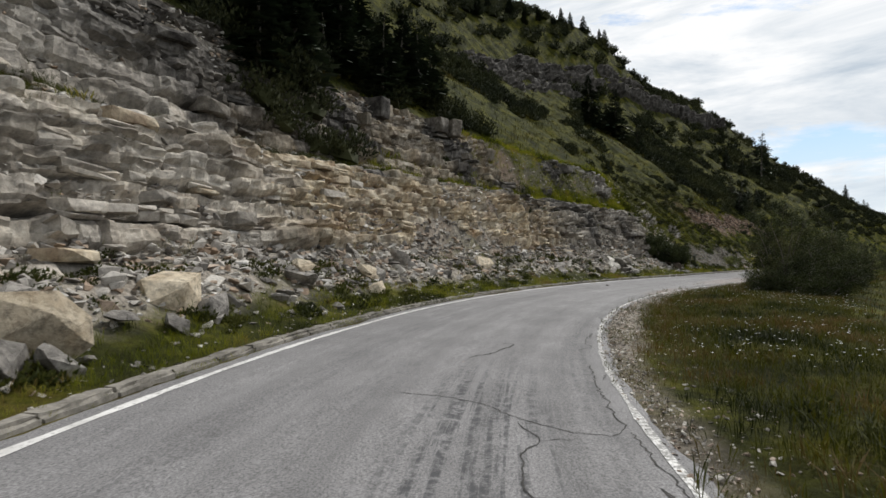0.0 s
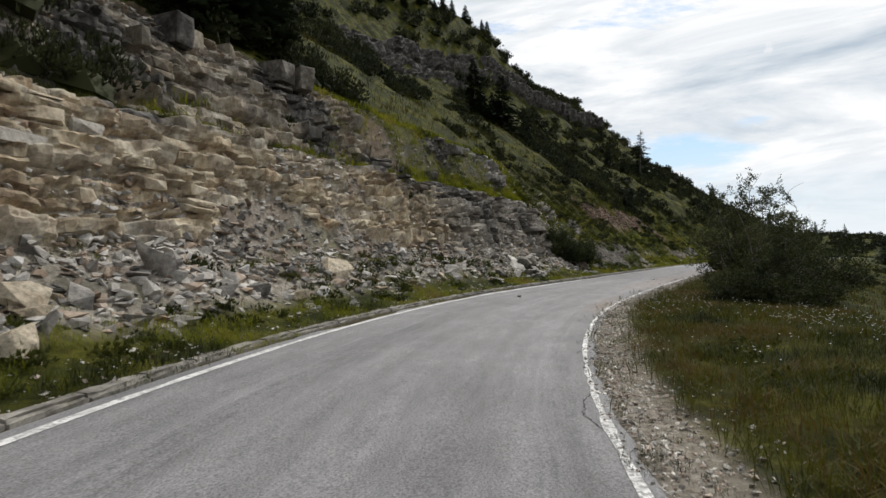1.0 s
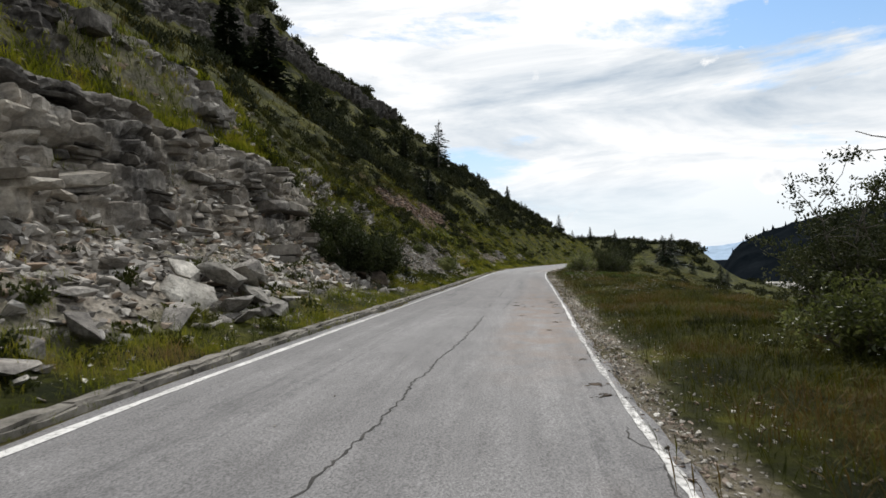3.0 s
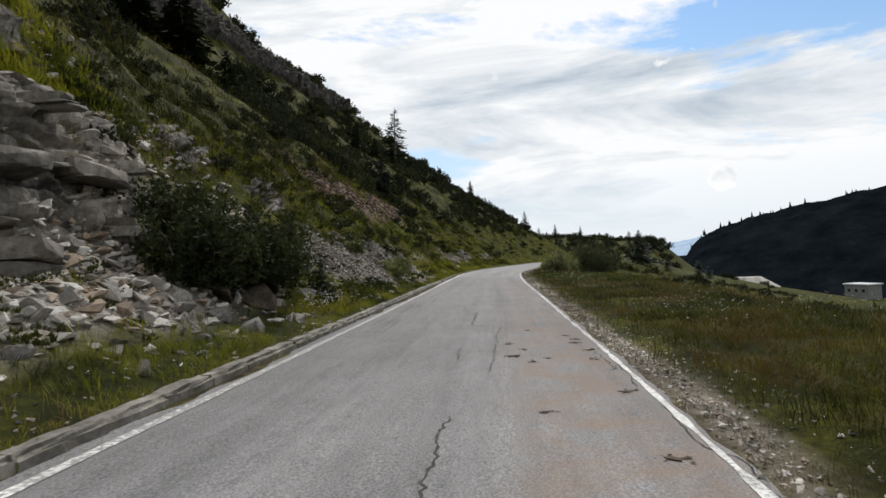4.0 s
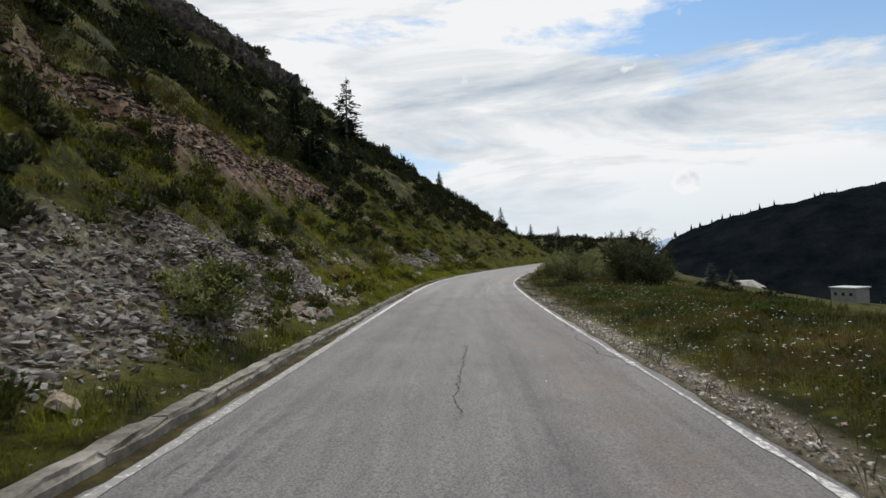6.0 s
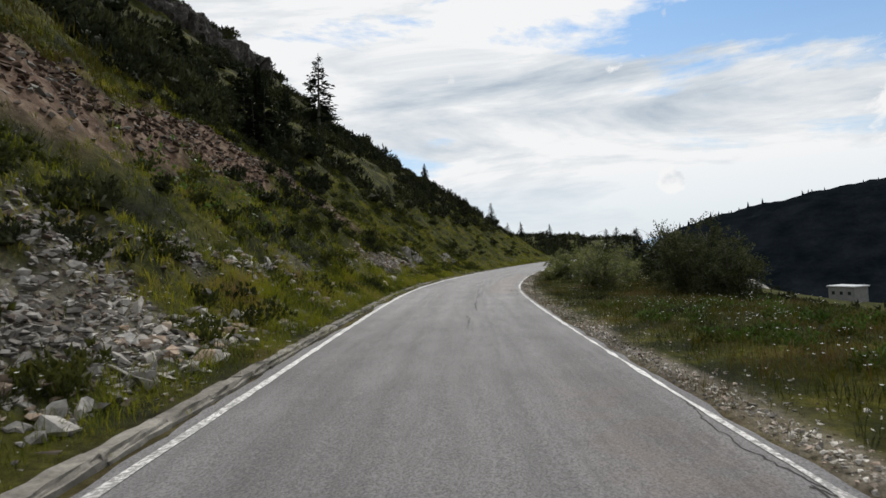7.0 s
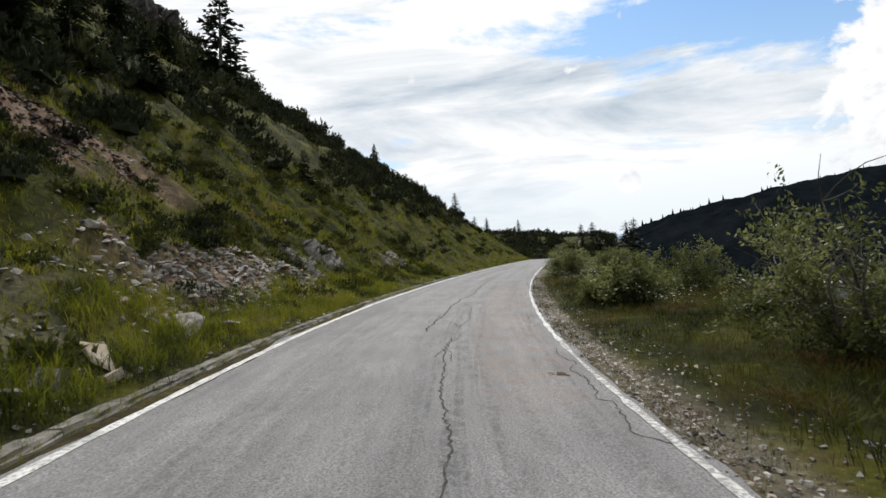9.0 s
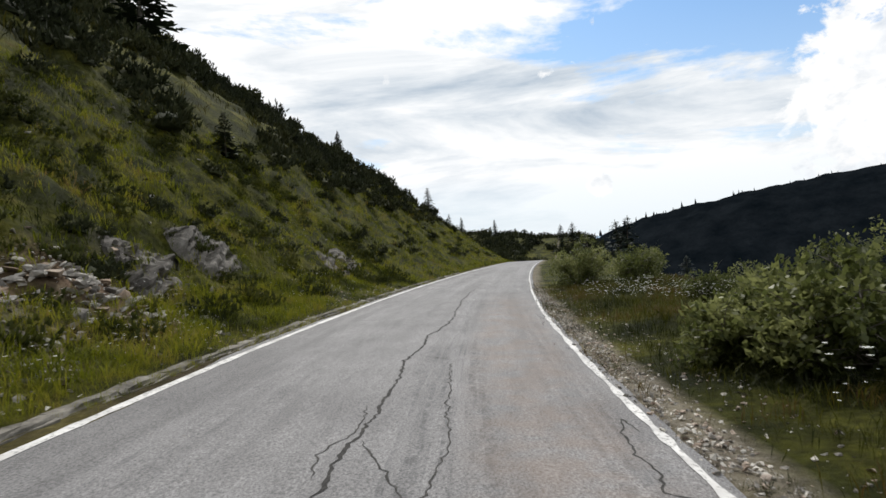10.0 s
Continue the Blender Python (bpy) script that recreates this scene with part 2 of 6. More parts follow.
def make_land():
    """Turf, bare earth, scree and pale gravel, mixed by what covers the ground."""
    m, n, b = material("turf_and_earth", 0.96, 0.1)
    pos = where(n)
    green = n.ramp(n.noise(pos, 0.55, 7, 0.68), (0.36, (0.011, 0.014, 0.003)), (0.48, (0.027, 0.030, 0.004)), (0.61, (0.072, 0.071, 0.008)), (0.78, (0.088, 0.055, 0.022)))
    tufts = n.ramp(n.noise(pos, 5.0, 7, 0.7), (0.3, 0.45), (0.65, 1.35))
    green = n.mix(green, tufts, 1.0, "MULTIPLY")
    earth = n.ramp(n.noise(pos, 2.5, 7, 0.7), (0.32, (0.060, 0.039, 0.028)), (0.5, (0.145, 0.094, 0.066)), (0.66, (0.27, 0.205, 0.15)))
    scree = n.ramp(n.noise(pos, 7.0, 6, 0.75), (0.32, (0.10, 0.09, 0.075)), (0.5, (0.28, 0.25, 0.21)), (0.68, (0.46, 0.42, 0.36)))
    base = n.mix(green, earth, attr(n, "earth"))
    base = n.mix(base, scree, attr(n, "scree"))
    n.put(b, "Base Color", base)
    relief(n, b, n.noise(pos, 6, 8, 0.7), 0.9, 0.12)
    return m


def make_asphalt():
    m, n, b = material("worn_asphalt", 0.78, 0.33)
    pos = where(n)
    uv = n.add("UVMap").outputs[0]
    big = n.ramp(n.noise(pos, 0.5, 5, 0.6), (0.3, (0.160, 0.156, 0.157)), (0.7, (0.216, 0.211, 0.211)))
    lanes = n.ramp(n.noise(n.scaled(uv, 0.05, 1.5, 1.0), 1.0, 4, 0.5), (0.34, 0.70), (0.6, 1.06))
    base = n.mix(big, lanes, 0.7, "MULTIPLY")
    blotch = n.ramp(n.noise(n.scaled(uv, 0.7, 4.5, 1.0), 1.0, 7, 0.72), (0.34, 0.68), (0.58, 1.08))
    base = n.mix(base, blotch, 0.55, "MULTIPLY")
    grit = n.ramp(n.noise(pos, 48, 3, 0.85), (0.38, 0.36), (0.62, 1.52))
    base = n.mix(base, grit, 0.85, "MULTIPLY")
    smear = n.ramp(n.noise(n.scaled(uv, 0.22, 9.0, 1.0), 1.0, 5, 0.68), (0.43, 1.0), (0.53, 0.0))
    smear = n.math("MULTIPLY", smear, n.ramp(n.noise(pos, 7.0, 6, 0.75), (0.40, 0.0), (0.60, 1.0)))
    worn = n.math("MULTIPLY", attr(n, "dark"), smear)
    base = n.mix(base, (0.055, 0.055, 0.058, 1), n.math("MULTIPLY", worn, 0.95, True))
    soil = n.ramp(n.noise(pos, 1.6, 6, 0.65), (0.38, 0.0), (0.60, 1.0))
    base = n.mix(base, (0.21, 0.135, 0.085, 1), n.math("MULTIPLY", n.math("MULTIPLY", attr(n, "dirt"), soil), 0.6))
    # cloud shade over one stretch is painted into the asphalt colour
    base = n.mix(base, (0.74, 0.73, 0.73, 1), attr(n, "older"), "MULTIPLY")
    n.put(b, "Base Color", base)
    relief(n, b, n.noise(pos, 110, 4, 0.7), 0.5, 0.008)
    return m


def make_paint():
    """Old road paint, worn through to the asphalt in flakes."""
    m, n, b = material("road_paint", 0.7, 0.3)
    pos = where(n)
    worn = n.ramp(n.math("SUBTRACT", n.noise(pos, 16, 8, 0.8), n.math("MULTIPLY", attr(n, "worn"), 0.14)), (0.36, 1.0), (0.41, 0.0))
    dirt = n.ramp(n.noise(pos, 2.0, 5, 0.6), (0.3, (0.40, 0.39, 0.375)), (0.6, (0.66, 0.65, 0.63)))
    n.put(b, "Base Color", n.mix(dirt, (0.22, 0.215, 0.205, 1), worn))
    return m


def make_mottled(name, a, c, scale, rough=0.9, bump=0.5, fine=40, spec=0.2):
    m, n, b = material(name, rough, spec)
    pos = where(n)
    base = n.ramp(n.noise(pos, scale, 6, 0.65), (0.33, a), (0.67, c))
    base = n.mix(base, n.ramp(n.noise(pos, fine, 4, 0.7), (0.3, 0.7), (0.68, 1.15)), 1.0, "MULTIPLY")
    one = n.add("ObjectInfo").outputs["Random"]
    n.put(b, "Base Color", n.mix(base, n.ramp(one, (0.0, 0.85), (1.0, 1.12)), 1.0, "MULTIPLY"))
    relief(n, b, n.noise(pos, fine, 6, 0.7), bump, 0.02)
    return m


def make_leaf(name, stops, patch=0.12, through=0.25, rough=0.6, swing=1.7):
    """Leaves and blades: each island its own shade, in drifts of colour over metres."""
    m, n, b = material(name, rough, 0.25)
    one = n.add("NewGeometry").outputs["Random Per Island"]
    drift = n.noise(where(n), patch, 3, 0.6)
    mixed = n.math("ADD", n.math("MULTIPLY", one, 0.3), n.math("SUBTRACT", n.math("MULTIPLY", drift, swing), 0.5 * swing - 0.35), True)
    base = n.ramp(mixed, *stops)
    n.put(b, "Base Color", base)
    if through:
        lit = n.add("BsdfTranslucent", None, Color=base)
        mixed_shader = n.add("MixShader", None, Fac=through)
        n.tree.links.new(b.outputs[0], mixed_shader.inputs[1])
        n.tree.links.new(lit.outputs[0], mixed_shader.inputs[2])
        end = [k for k in n.tree.nodes if k.type == "OUTPUT_MATERIAL"][0]
        n.tree.links.new(mixed_shader.outputs[0], end.inputs["Surface"])
    return m


M_ROCK = make_rock()
M_STONES = make_stone("scree_stone", 14, (0.66, 0.63, 0.585), 0.22, dim=0.85)
M_RUST = make_stone("rust_stone", 14, (0.36, 0.28, 0.22), 0.8, (0.19, 0.105, 0.065, 1), 0.8, 0.45)
M_FANSTONE = make_stone("weathered_scree", 14, (0.60, 0.58, 0.54), 0.22, (0.24, 0.17, 0.12, 1), 0.7, 0.58)
M_GRAVEL = make_stone("gravel", 40, (0.78, 0.74, 0.68), 0.28, (0.38, 0.27, 0.20, 1), 0.6, 1.0)
M_BOULDER = make_boulder("grey_boulder", (0.17, 0.158, 0.145), (0.44, 0.41, 0.37))
M_TAN = make_boulder("tan_boulder", (0.40, 0.32, 0.22), (0.66, 0.58, 0.45))
M_PALESTONE = make_boulder("pale_boulder", (0.30, 0.28, 0.245), (0.62, 0.59, 0.53))
M_BROWN = make_boulder("brown_boulder", (0.06, 0.05, 0.04), (0.21, 0.165, 0.125))
M_LAND = make_land()
M_ROAD = make_asphalt()
M_LINE = make_paint()
M_KERB = make_mottled("kerb_concrete", (0.085, 0.078, 0.066), (0.29, 0.27, 0.235), 2.2, 0.95, 0.8, 18)
M_CRACK = make_mottled("crack_filling", (0.035, 0.034, 0.033), (0.075, 0.07, 0.065), 6.0)
M_MUD = make_mottled("dried_mud", (0.04, 0.034, 0.028), (0.12, 0.092, 0.07), 7.0, 0.95, 0.8, 30)
M_MEADOW = make_leaf("meadow_grass", ((0.10, (0.008, 0.011, 0.002)), (0.32, (0.023, 0.029, 0.003)), (0.54, (0.068, 0.070, 0.005)), (0.72, (0.076, 0.046, 0.012)), (0.90, (0.12, 0.084, 0.024))), 0.4, 0.4, 0.8, 2.2)
M_GRASS = make_leaf("slope_grass", ((0.14, (0.009, 0.013, 0.003)), (0.30, (0.036, 0.044, 0.004)), (0.52, (0.125, 0.142, 0.008)), (0.76, (0.205, 0.195, 0.020)), (0.98, (0.16, 0.11, 0.040))), 0.5, 0.45, 0.8, 2.4)
M_WILLOW = make_leaf("willow_leaf", ((0.1, (0.022, 0.029, 0.009)), (0.45, (0.088, 0.104, 0.028)), (0.85, (0.27, 0.28, 0.11))), 0.6, 0.5, 0.45)
# willow leaf again, darkened: the bushes' deep shade is put into the colour
M_SHADEWILLOW = make_leaf("shaded_willow_leaf", ((0.1, (0.010, 0.014, 0.005)), (0.5, (0.026, 0.034, 0.010)), (0.9, (0.060, 0.068, 0.020))), 0.6, 0.2, 0.9)
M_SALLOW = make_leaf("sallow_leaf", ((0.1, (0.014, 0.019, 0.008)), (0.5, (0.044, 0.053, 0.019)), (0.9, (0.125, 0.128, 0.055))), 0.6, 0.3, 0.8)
M_PINE = make_leaf("pine_needles", ((0.1, (0.010, 0.013, 0.006)), (0.5, (0.024, 0.030, 0.011)), (0.9, (0.060, 0.062, 0.022))), 0.1, 0.08, 0.9)
M_HILLGRASS = make_leaf("hill_grass", ((0.1, (0.009, 0.012, 0.003)), (0.40, (0.026, 0.028, 0.005)), (0.64, (0.076, 0.070, 0.009)), (0.9, (0.085, 0.056, 0.020))), 0.12, 0.2, 0.8)
M_SPRUCE = make_leaf("spruce_needles", ((0.1, (0.008, 0.014, 0.008)), (0.5, (0.018, 0.030, 0.014)), (0.9, (0.035, 0.050, 0.022))), 0.3, 0.05)
M_HERB = make_leaf("low_herbs", ((0.1, (0.014, 0.019, 0.005)), (0.5, (0.040, 0.048, 0.009)), (0.9, (0.095, 0.095, 0.018))), 0.4, 0.3, 0.7)
M_DOCK = make_leaf("broad_leaf", ((0.1, (0.035, 0.075, 0.012)), (0.9, (0.11, 0.17, 0.03))), 0.5, 0.3, 0.45)
M_PETAL = make_mottled("white_petal", (0.72, 0.72, 0.68), (0.85, 0.85, 0.80), 5.0)
M_BARK = make_mottled("grey_bark", (0.07, 0.06, 0.05), (0.22, 0.20, 0.17), 5.0, 0.9, 0.8, 30)
# the far mountain's shaded side is painted into this near-black colour
M_SHADEFARWOOD = make_mottled("shaded_far_wood", (0.0035, 0.0055, 0.0075), (0.011, 0.014, 0.017), 0.035, 1.0, 0.6, 0.35, 0.0)
M_FARTRACK = make_mottled("pale_track", (0.02, 0.022, 0.018), (0.035, 0.035, 0.028), 0.05, 0.95, 0.2, 0.4)
# distance haze is mixed into this pale blue
M_HAZEHILL = make_mottled("haze_blue_hill", (0.30, 0.40, 0.53), (0.34, 0.45, 0.58), 0.002, 0.95, 0.1, 0.01)
# white wall greyed: the shade of its backlit side is in the colour
M_WALL = make_mottled("backlit_render", (0.17, 0.17, 0.165), (0.24, 0.24, 0.23), 0.8, 0.8, 0.1, 20)
M_ROOF = make_mottled("sheet_roof", (0.42, 0.43, 0.44), (0.54, 0.55, 0.56), 0.6, 0.5, 0.1, 20)
M_PANE = make_mottled("dark_window", (0.02, 0.022, 0.025), (0.03, 0.033, 0.036), 1.0, 0.2, 0.0, 20)

# ---- helpers for building ----
def lattice(x, y, seed):
    """Smooth value noise from 0 to 1."""
    x, y = np.broadcast_arrays(np.asarray(x, float), np.asarray(y, float))
    ix, iy = np.floor(x).astype(np.int64), np.floor(y).astype(np.int64)
    fx, fy = x - ix, y - iy
    fx, fy = fx * fx * (3 - 2 * fx), fy * fy * (3 - 2 * fy)

    def corner(a, b):
        h = (a * 374761393 + b * 668265263 + seed * 144269504) & 0xFFFFFFFF
        h = ((h ^ (h >> 13)) * 1274126177) & 0xFFFFFFFF
        return ((h ^ (h >> 16)) & 0xFFFF) / 65535.0

    top = corner(ix, iy) * (1 - fx) + corner(ix + 1, iy) * fx
    low = corner(ix, iy + 1) * (1 - fx) + corner(ix + 1, iy + 1) * fx
    return top * (1 - fy) + low * fy


def cloudy(x, y, seed, octaves=4):
    total, size, weight = 0.0, 1.0, 0.5
    for n in range(octaves):
        total = total + weight * lattice(np.asarray(x) * size, np.asarray(y) * size, seed + n)
        size, weight = size * 2.03, weight * 0.5
    return total / (1 - 0.5 ** octaves)


def unit(a, b, seed):
    """A random number from 0 to 1 for each pair of whole numbers."""
    h = (np.asarray(a, np.int64) * 374761393 + np.asarray(b, np.int64) * 668265263 + seed * 144269504) & 0xFFFFFFFF
    h = ((h ^ (h >> 13)) * 1274126177) & 0xFFFFFFFF
    return ((h ^ (h >> 16)) & 0xFFFF) / 65535.0


def mesh_of(name, co, faces, mat, smooth=False, attributes=None, uv=None):
    """A mesh from arrays: faces all of one number of corners."""
    me = bpy.data.meshes.new(name)
    k = faces.shape[1]
    me.vertices.add(len(co))
    me.vertices.foreach_set("co", np.ascontiguousarray(co, np.float32).ravel())
    me.loops.add(faces.size)
    me.loops.foreach_set("vertex_index", np.ascontiguousarray(faces, np.int32).ravel())
    me.polygons.add(len(faces))
    me.polygons.foreach_set("loop_start", np.arange(0, faces.size, k, dtype=np.int32))
    me.polygons.foreach_set("use_smooth", np.full(len(faces), smooth))
    me.update()
    for key, values in (attributes or {}).items():
        me.attributes.new(key, "FLOAT", "POINT").data.foreach_set("value", np.ascontiguousarray(values, np.float32).ravel())
    if uv is not None:
        me.uv_layers.new(name="UVMap").data.foreach_set("uv", np.ascontiguousarray(uv[faces.ravel()], np.float32).ravel())
    if mat is not None:
        me.materials.append(mat)
    return me


def sheet_faces(rows, cols):
    i = np.arange(rows * cols).reshape(rows, cols)
    return np.stack([i[:-1, :-1], i[1:, :-1], i[1:, 1:], i[:-1, 1:]], -1).reshape(-1, 4)


def part(name, me, parent, label="", m=None):
    ob = new(name, me)
    ob.parent = parent
    if m is not None:
        ob.matrix_basis = m
    return tagged(ob, label)


def thing(name, x, y, z, label, category, group="", kind="", turn=0.0):
    ob = new(name)
    ob.empty_display_size = 0.2
    ob.matrix_world = pose(x, y, z, 0, 0, turn)
    return tagged(ob, label, category, group, kind)


def scatter(name, bases, at, turns, sizes, mat, label, category, pick_seed=1):
    """Many copies of a few small triangle meshes, joined into one object of kind stuff."""
    rng = np.random.default_rng(pick_seed)
    pick = rng.integers(0, len(bases), len(at))
    cos, tris, count = [], [], 0
    for n, (v, f) in enumerate(bases):
        mine = pick == n
        if not mine.any():
            continue
        c = np.einsum("nij,vj->nvi", turns[mine], v) * sizes[mine][:, None, None] + at[mine][:, None, :]
        cos.append(c.reshape(-1, 3))
        tris.append((f[None] + (count + np.arange(mine.sum()) * len(v))[:, None, None]).reshape(-1, 3))
        count += mine.sum() * len(v)
    ob = new(name, mesh_of(name, np.concatenate(cos), np.concatenate(tris), mat))
    return tagged(ob, label, category, kind="stuff")


def yaw_turns(rng, n, lean=0.0):
    a, t, p = rng.uniform(0, 2 * np.pi, n), rng.normal(0, 1, n) * lean, rng.uniform(0, 2 * np.pi, n)
    ca, sa, z, o = np.cos(a), np.sin(a), np.zeros(n), np.ones(n)
    yaw = np.stack([np.stack([ca, -sa, z], -1), np.stack([sa, ca, z], -1), np.stack([z, z, o], -1)], 1)
    ct, st = np.cos(t), np.sin(t)
    tip = np.stack([np.stack([o, z, z], -1), np.stack([z, ct, -st], -1), np.stack([z, st, ct], -1)], 1)
    cp, sp = np.cos(p), np.sin(p)
    spin = np.stack([np.stack([cp, -sp, z], -1), np.stack([sp, cp, z], -1), np.stack([z, z, o], -1)], 1)
    return yaw @ tip @ spin


def hull(points):
    """The convex hull of some points, as vertices and triangles."""
    bm = bmesh.new()
    for p in points:
        bm.verts.new(p)
    done = bmesh.ops.convex_hull(bm, input=bm.verts[:])
    bmesh.ops.delete(bm, geom=[g for g in set(done["geom_interior"] + done["geom_unused"]) if isinstance(g, bmesh.types.BMVert)], context="VERTS")
    bmesh.ops.triangulate(bm, faces=bm.faces[:])
    bm.verts.index_update()
    v = np.array([v.co[:] for v in bm.verts])
    f = np.array([[c.index for c in face.verts] for face in bm.faces])
    bm.free()
    return v, f


def joined(bits):
    cos, tris, k = [], [], 0
    for v, f in bits:
        cos.append(v)
        tris.append(f + k)
        k += len(v)
    return np.concatenate(cos), np.concatenate(tris)


def blocky(rng, count, shape, square=0.35):
    """Points on a worn block."""
    p = rng.normal(0, 1, (count, 3))
    p /= np.abs(p).max(1)[:, None] ** (1 - square) * np.linalg.norm(p, axis=1)[:, None] ** square
    return p * rng.uniform(0.86, 1.0, (count, 1)) * np.array(shape) * 0.5


# ---- ground ----
def unevenness(s, d):
    x, y = plan(s, d)
    left = ease(3.2, 5.0, d)
    right = ease(3.0, 5.0, -d)
    fine = (cloudy(x * 0.9, y * 0.9, 3) - 0.5) * 0.45 * left + (cloudy(x * 0.5, y * 0.5, 5) - 0.5) * 0.35 * right
    hummock = (cloudy(x * 0.35, y * 0.35, 7) - 0.5) * 1.5 * ease(6, 12, d) * ease(58, 66, s) + (cloudy(x * 0.75, y * 0.75, 8, 3) - 0.5) * 1.1 * ease(4.2, 5.5, d) * (1 - ease(18, 26, d)) * ease(58, 64, s)
    broad = (cloudy(x * 0.08, y * 0.08, 9, 3) - 0.5) * 4.0 * ease(14, 30, d)
    return fine + hummock + broad


def rock_share(s, d):
    """Where bare rock stands out of the slope."""
    x = s + 3 * (cloudy(s * 0.25, d * 0.4, 11) - 0.5)
    e = d + 1.5 * (cloudy(s * 0.35, d * 0.2, 13) - 0.5)

    def band(s0, s1, d0, d1, soft=0.35):
        return ease(s0 - 1.5, s0 + 1.5, x) * (1 - ease(s1 - 1.5, s1 + 1.5, x)) * ease(d0 - soft, d0 + soft, e) * (1 - ease(d1 - soft, d1 + soft, e))

    foot = np.interp(s, [8, 14, 20, 40, 60], [6.5, 6.95, 7.3, 7.2, 7.1])
    r = band(-12, 25, foot, 9.4)
    r = np.maximum(r, band(-12, 23, 10.4, 13.6))
    r = np.maximum(r, band(23, 41, foot, 10.1) * ease(0.36, 0.5, cloudy(s * 0.45, d * 0.8, 15)))
    r = np.maximum(r, band(23, 35, 10.4, 14.0))
    r = np.maximum(r, band(40, 57, foot, 9.9))
    r = np.maximum(r, band(36, 58, 11.0, 12.8) * ease(0.44, 0.56, cloudy(s * 0.33, d * 0.5, 16)))
    return r


def warmth(s, d):
    w = ease(14, 21, s) * (1 - ease(38, 44, s)) * 0.9 + 0.2
    return np.clip(w * (0.55 + 0.9 * cloudy(s * 0.4, d * 0.8, 17)) - 0.25 * ease(10, 12, d), 0, 1)


def earth_share(s, d):
    n = cloudy(s * 0.5, d * 0.7, 19)
    scar = ease(70, 82, s) * (1 - ease(109, 114, s)) * (1 - ease(0.9, 1.9, np.abs(d - np.interp(s, [70, 85, 100, 112], [10.8, 9.4, 9.9, 9.5]) + 1.6 * (n - 0.5)))) * ease(0.24, 0.42, n)
    soil = ease(20, 25, s) * (1 - ease(40, 46, s)) * ease(5.0, 6.5, d) * (1 - ease(12.5, 14, d)) * ease(0.35, 0.55, n)
    foot = ease(102, 106, s) * (1 - ease(112, 115, s)) * ease(3.9, 4.4, d) * (1 - ease(5.6, 6.4, d)) * ease(0.28, 0.44, n)
    edge = (1 - ease(2.6, 3.2, np.abs(d))) * 0.4 * (1 - ease(200, 210, s))
    return np.clip(np.maximum.reduce([scar, 0.8 * soil, 0.85 * foot, edge]), 0, 1)


def scree_share(s, d):
    n = cloudy(s * 0.6, d * 0.9, 23)
    cliff = (1 - ease(58 - 4 * ease(7, 9, d), 63 - 6 * ease(7, 9, d), s)) * ease(4.2, 5.2, d) * (1 - ease(13, 14.5, d)) * (0.45 + 0.55 * ease(0.35, 0.5, n))
    strip = ease(40, 44, s) * ease(9.6, 10.2, d) * (1 - ease(11.0, 11.6, d))
    cliff = cliff * (1 - 0.9 * strip) * (1 - 0.7 * ease(22, 27, s) * ease(9.3, 10.0, d))
    fan = ease(61, 64, s) * (1 - ease(79, 85, s)) * ease(3.7, 4.4, d) * (1 - ease(5.6, 6.6, d)) * ease(0.12 + 0.30 * ease(70, 76, s), 0.28 + 0.26 * ease(70, 76, s), n)
    heap = ease(78, 80, s) * (1 - ease(92, 96, s)) * ease(3.4, 3.9, d) * (1 - ease(5.2, 6.4, d)) * 0.6 * ease(0.56, 0.64, n)
    foot = 0.6 * ease(96, 99, s) * (1 - ease(112, 116, s)) * ease(3.7, 4.2, d) * (1 - ease(4.8, 5.6, d)) * ease(0.52, 0.62, n)
    slabs = 0.3 * ease(112, 114, s) * (1 - ease(130, 133, s)) * ease(5.4, 6.0, d) * (1 - ease(6.6, 7.6, d)) * 0.6 * ease(0.56, 0.64, n)
    n2 = cloudy(s * 0.25, d * 0.6, 29)
    broad = 0.75 * ease(9, 13, s) * (1 - ease(30, 36, s)) + 0.25 * ease(43, 46, s) * (1 - ease(50, 56, s)) + 0.2 * ease(58, 64, s) * (1 - ease(90, 96, s)) + 0.15 * ease(90, 96, s) * (1 - ease(120, 126, s)) + 0.1 * ease(34, 39, s) * (1 - ease(43, 46, s))
    shoulder = ease(2.6, 2.9, -d) * (1 - ease(2.92 + 0.42 * broad, 3.25 + 0.70 * broad, -d + 0.7 * (n2 - 0.5))) * (0.55 + 0.45 * ease(0.3, 0.5, n2)) * (0.7 + 0.3 * broad)
    return np.clip(np.maximum.reduce([cliff, fan, heap, foot, slabs, shoulder]), 0, 1)


def floor_at(s, d):
    return land(s, d) + unevenness(s, d)


s_rows = np.r_[np.arange(-60, -4, 2), np.arange(-4, 135, 0.3), np.arange(135, 260, 1.2), np.arange(260, 431, 3)]
d_cols = np.r_[-330, -250, -180, -130, -90, -65, -48, -38, -30, -25, -21, -18, -15.5, -13.5, -12, -11, -10, np.arange(-9.4, -2.7, 0.3), -2.6, -2.5,
               2.85, np.arange(3.05, 14, 0.3), np.arange(14, 30, 0.7), np.arange(30, 62, 1.4), 65, 70, 77, 85, 95, 110, 125]
ss, dd = np.meshgrid(s_rows, d_cols, indexing="ij")
gx, gy = plan(ss, dd)
gz = floor_at(ss, dd) - 0.07 * (np.abs(dd) < 2.75) - 0.03 * (np.abs(dd) < 2.9) - 0.35 * rock_share(ss, dd)
loose = scree_share(ss, dd)
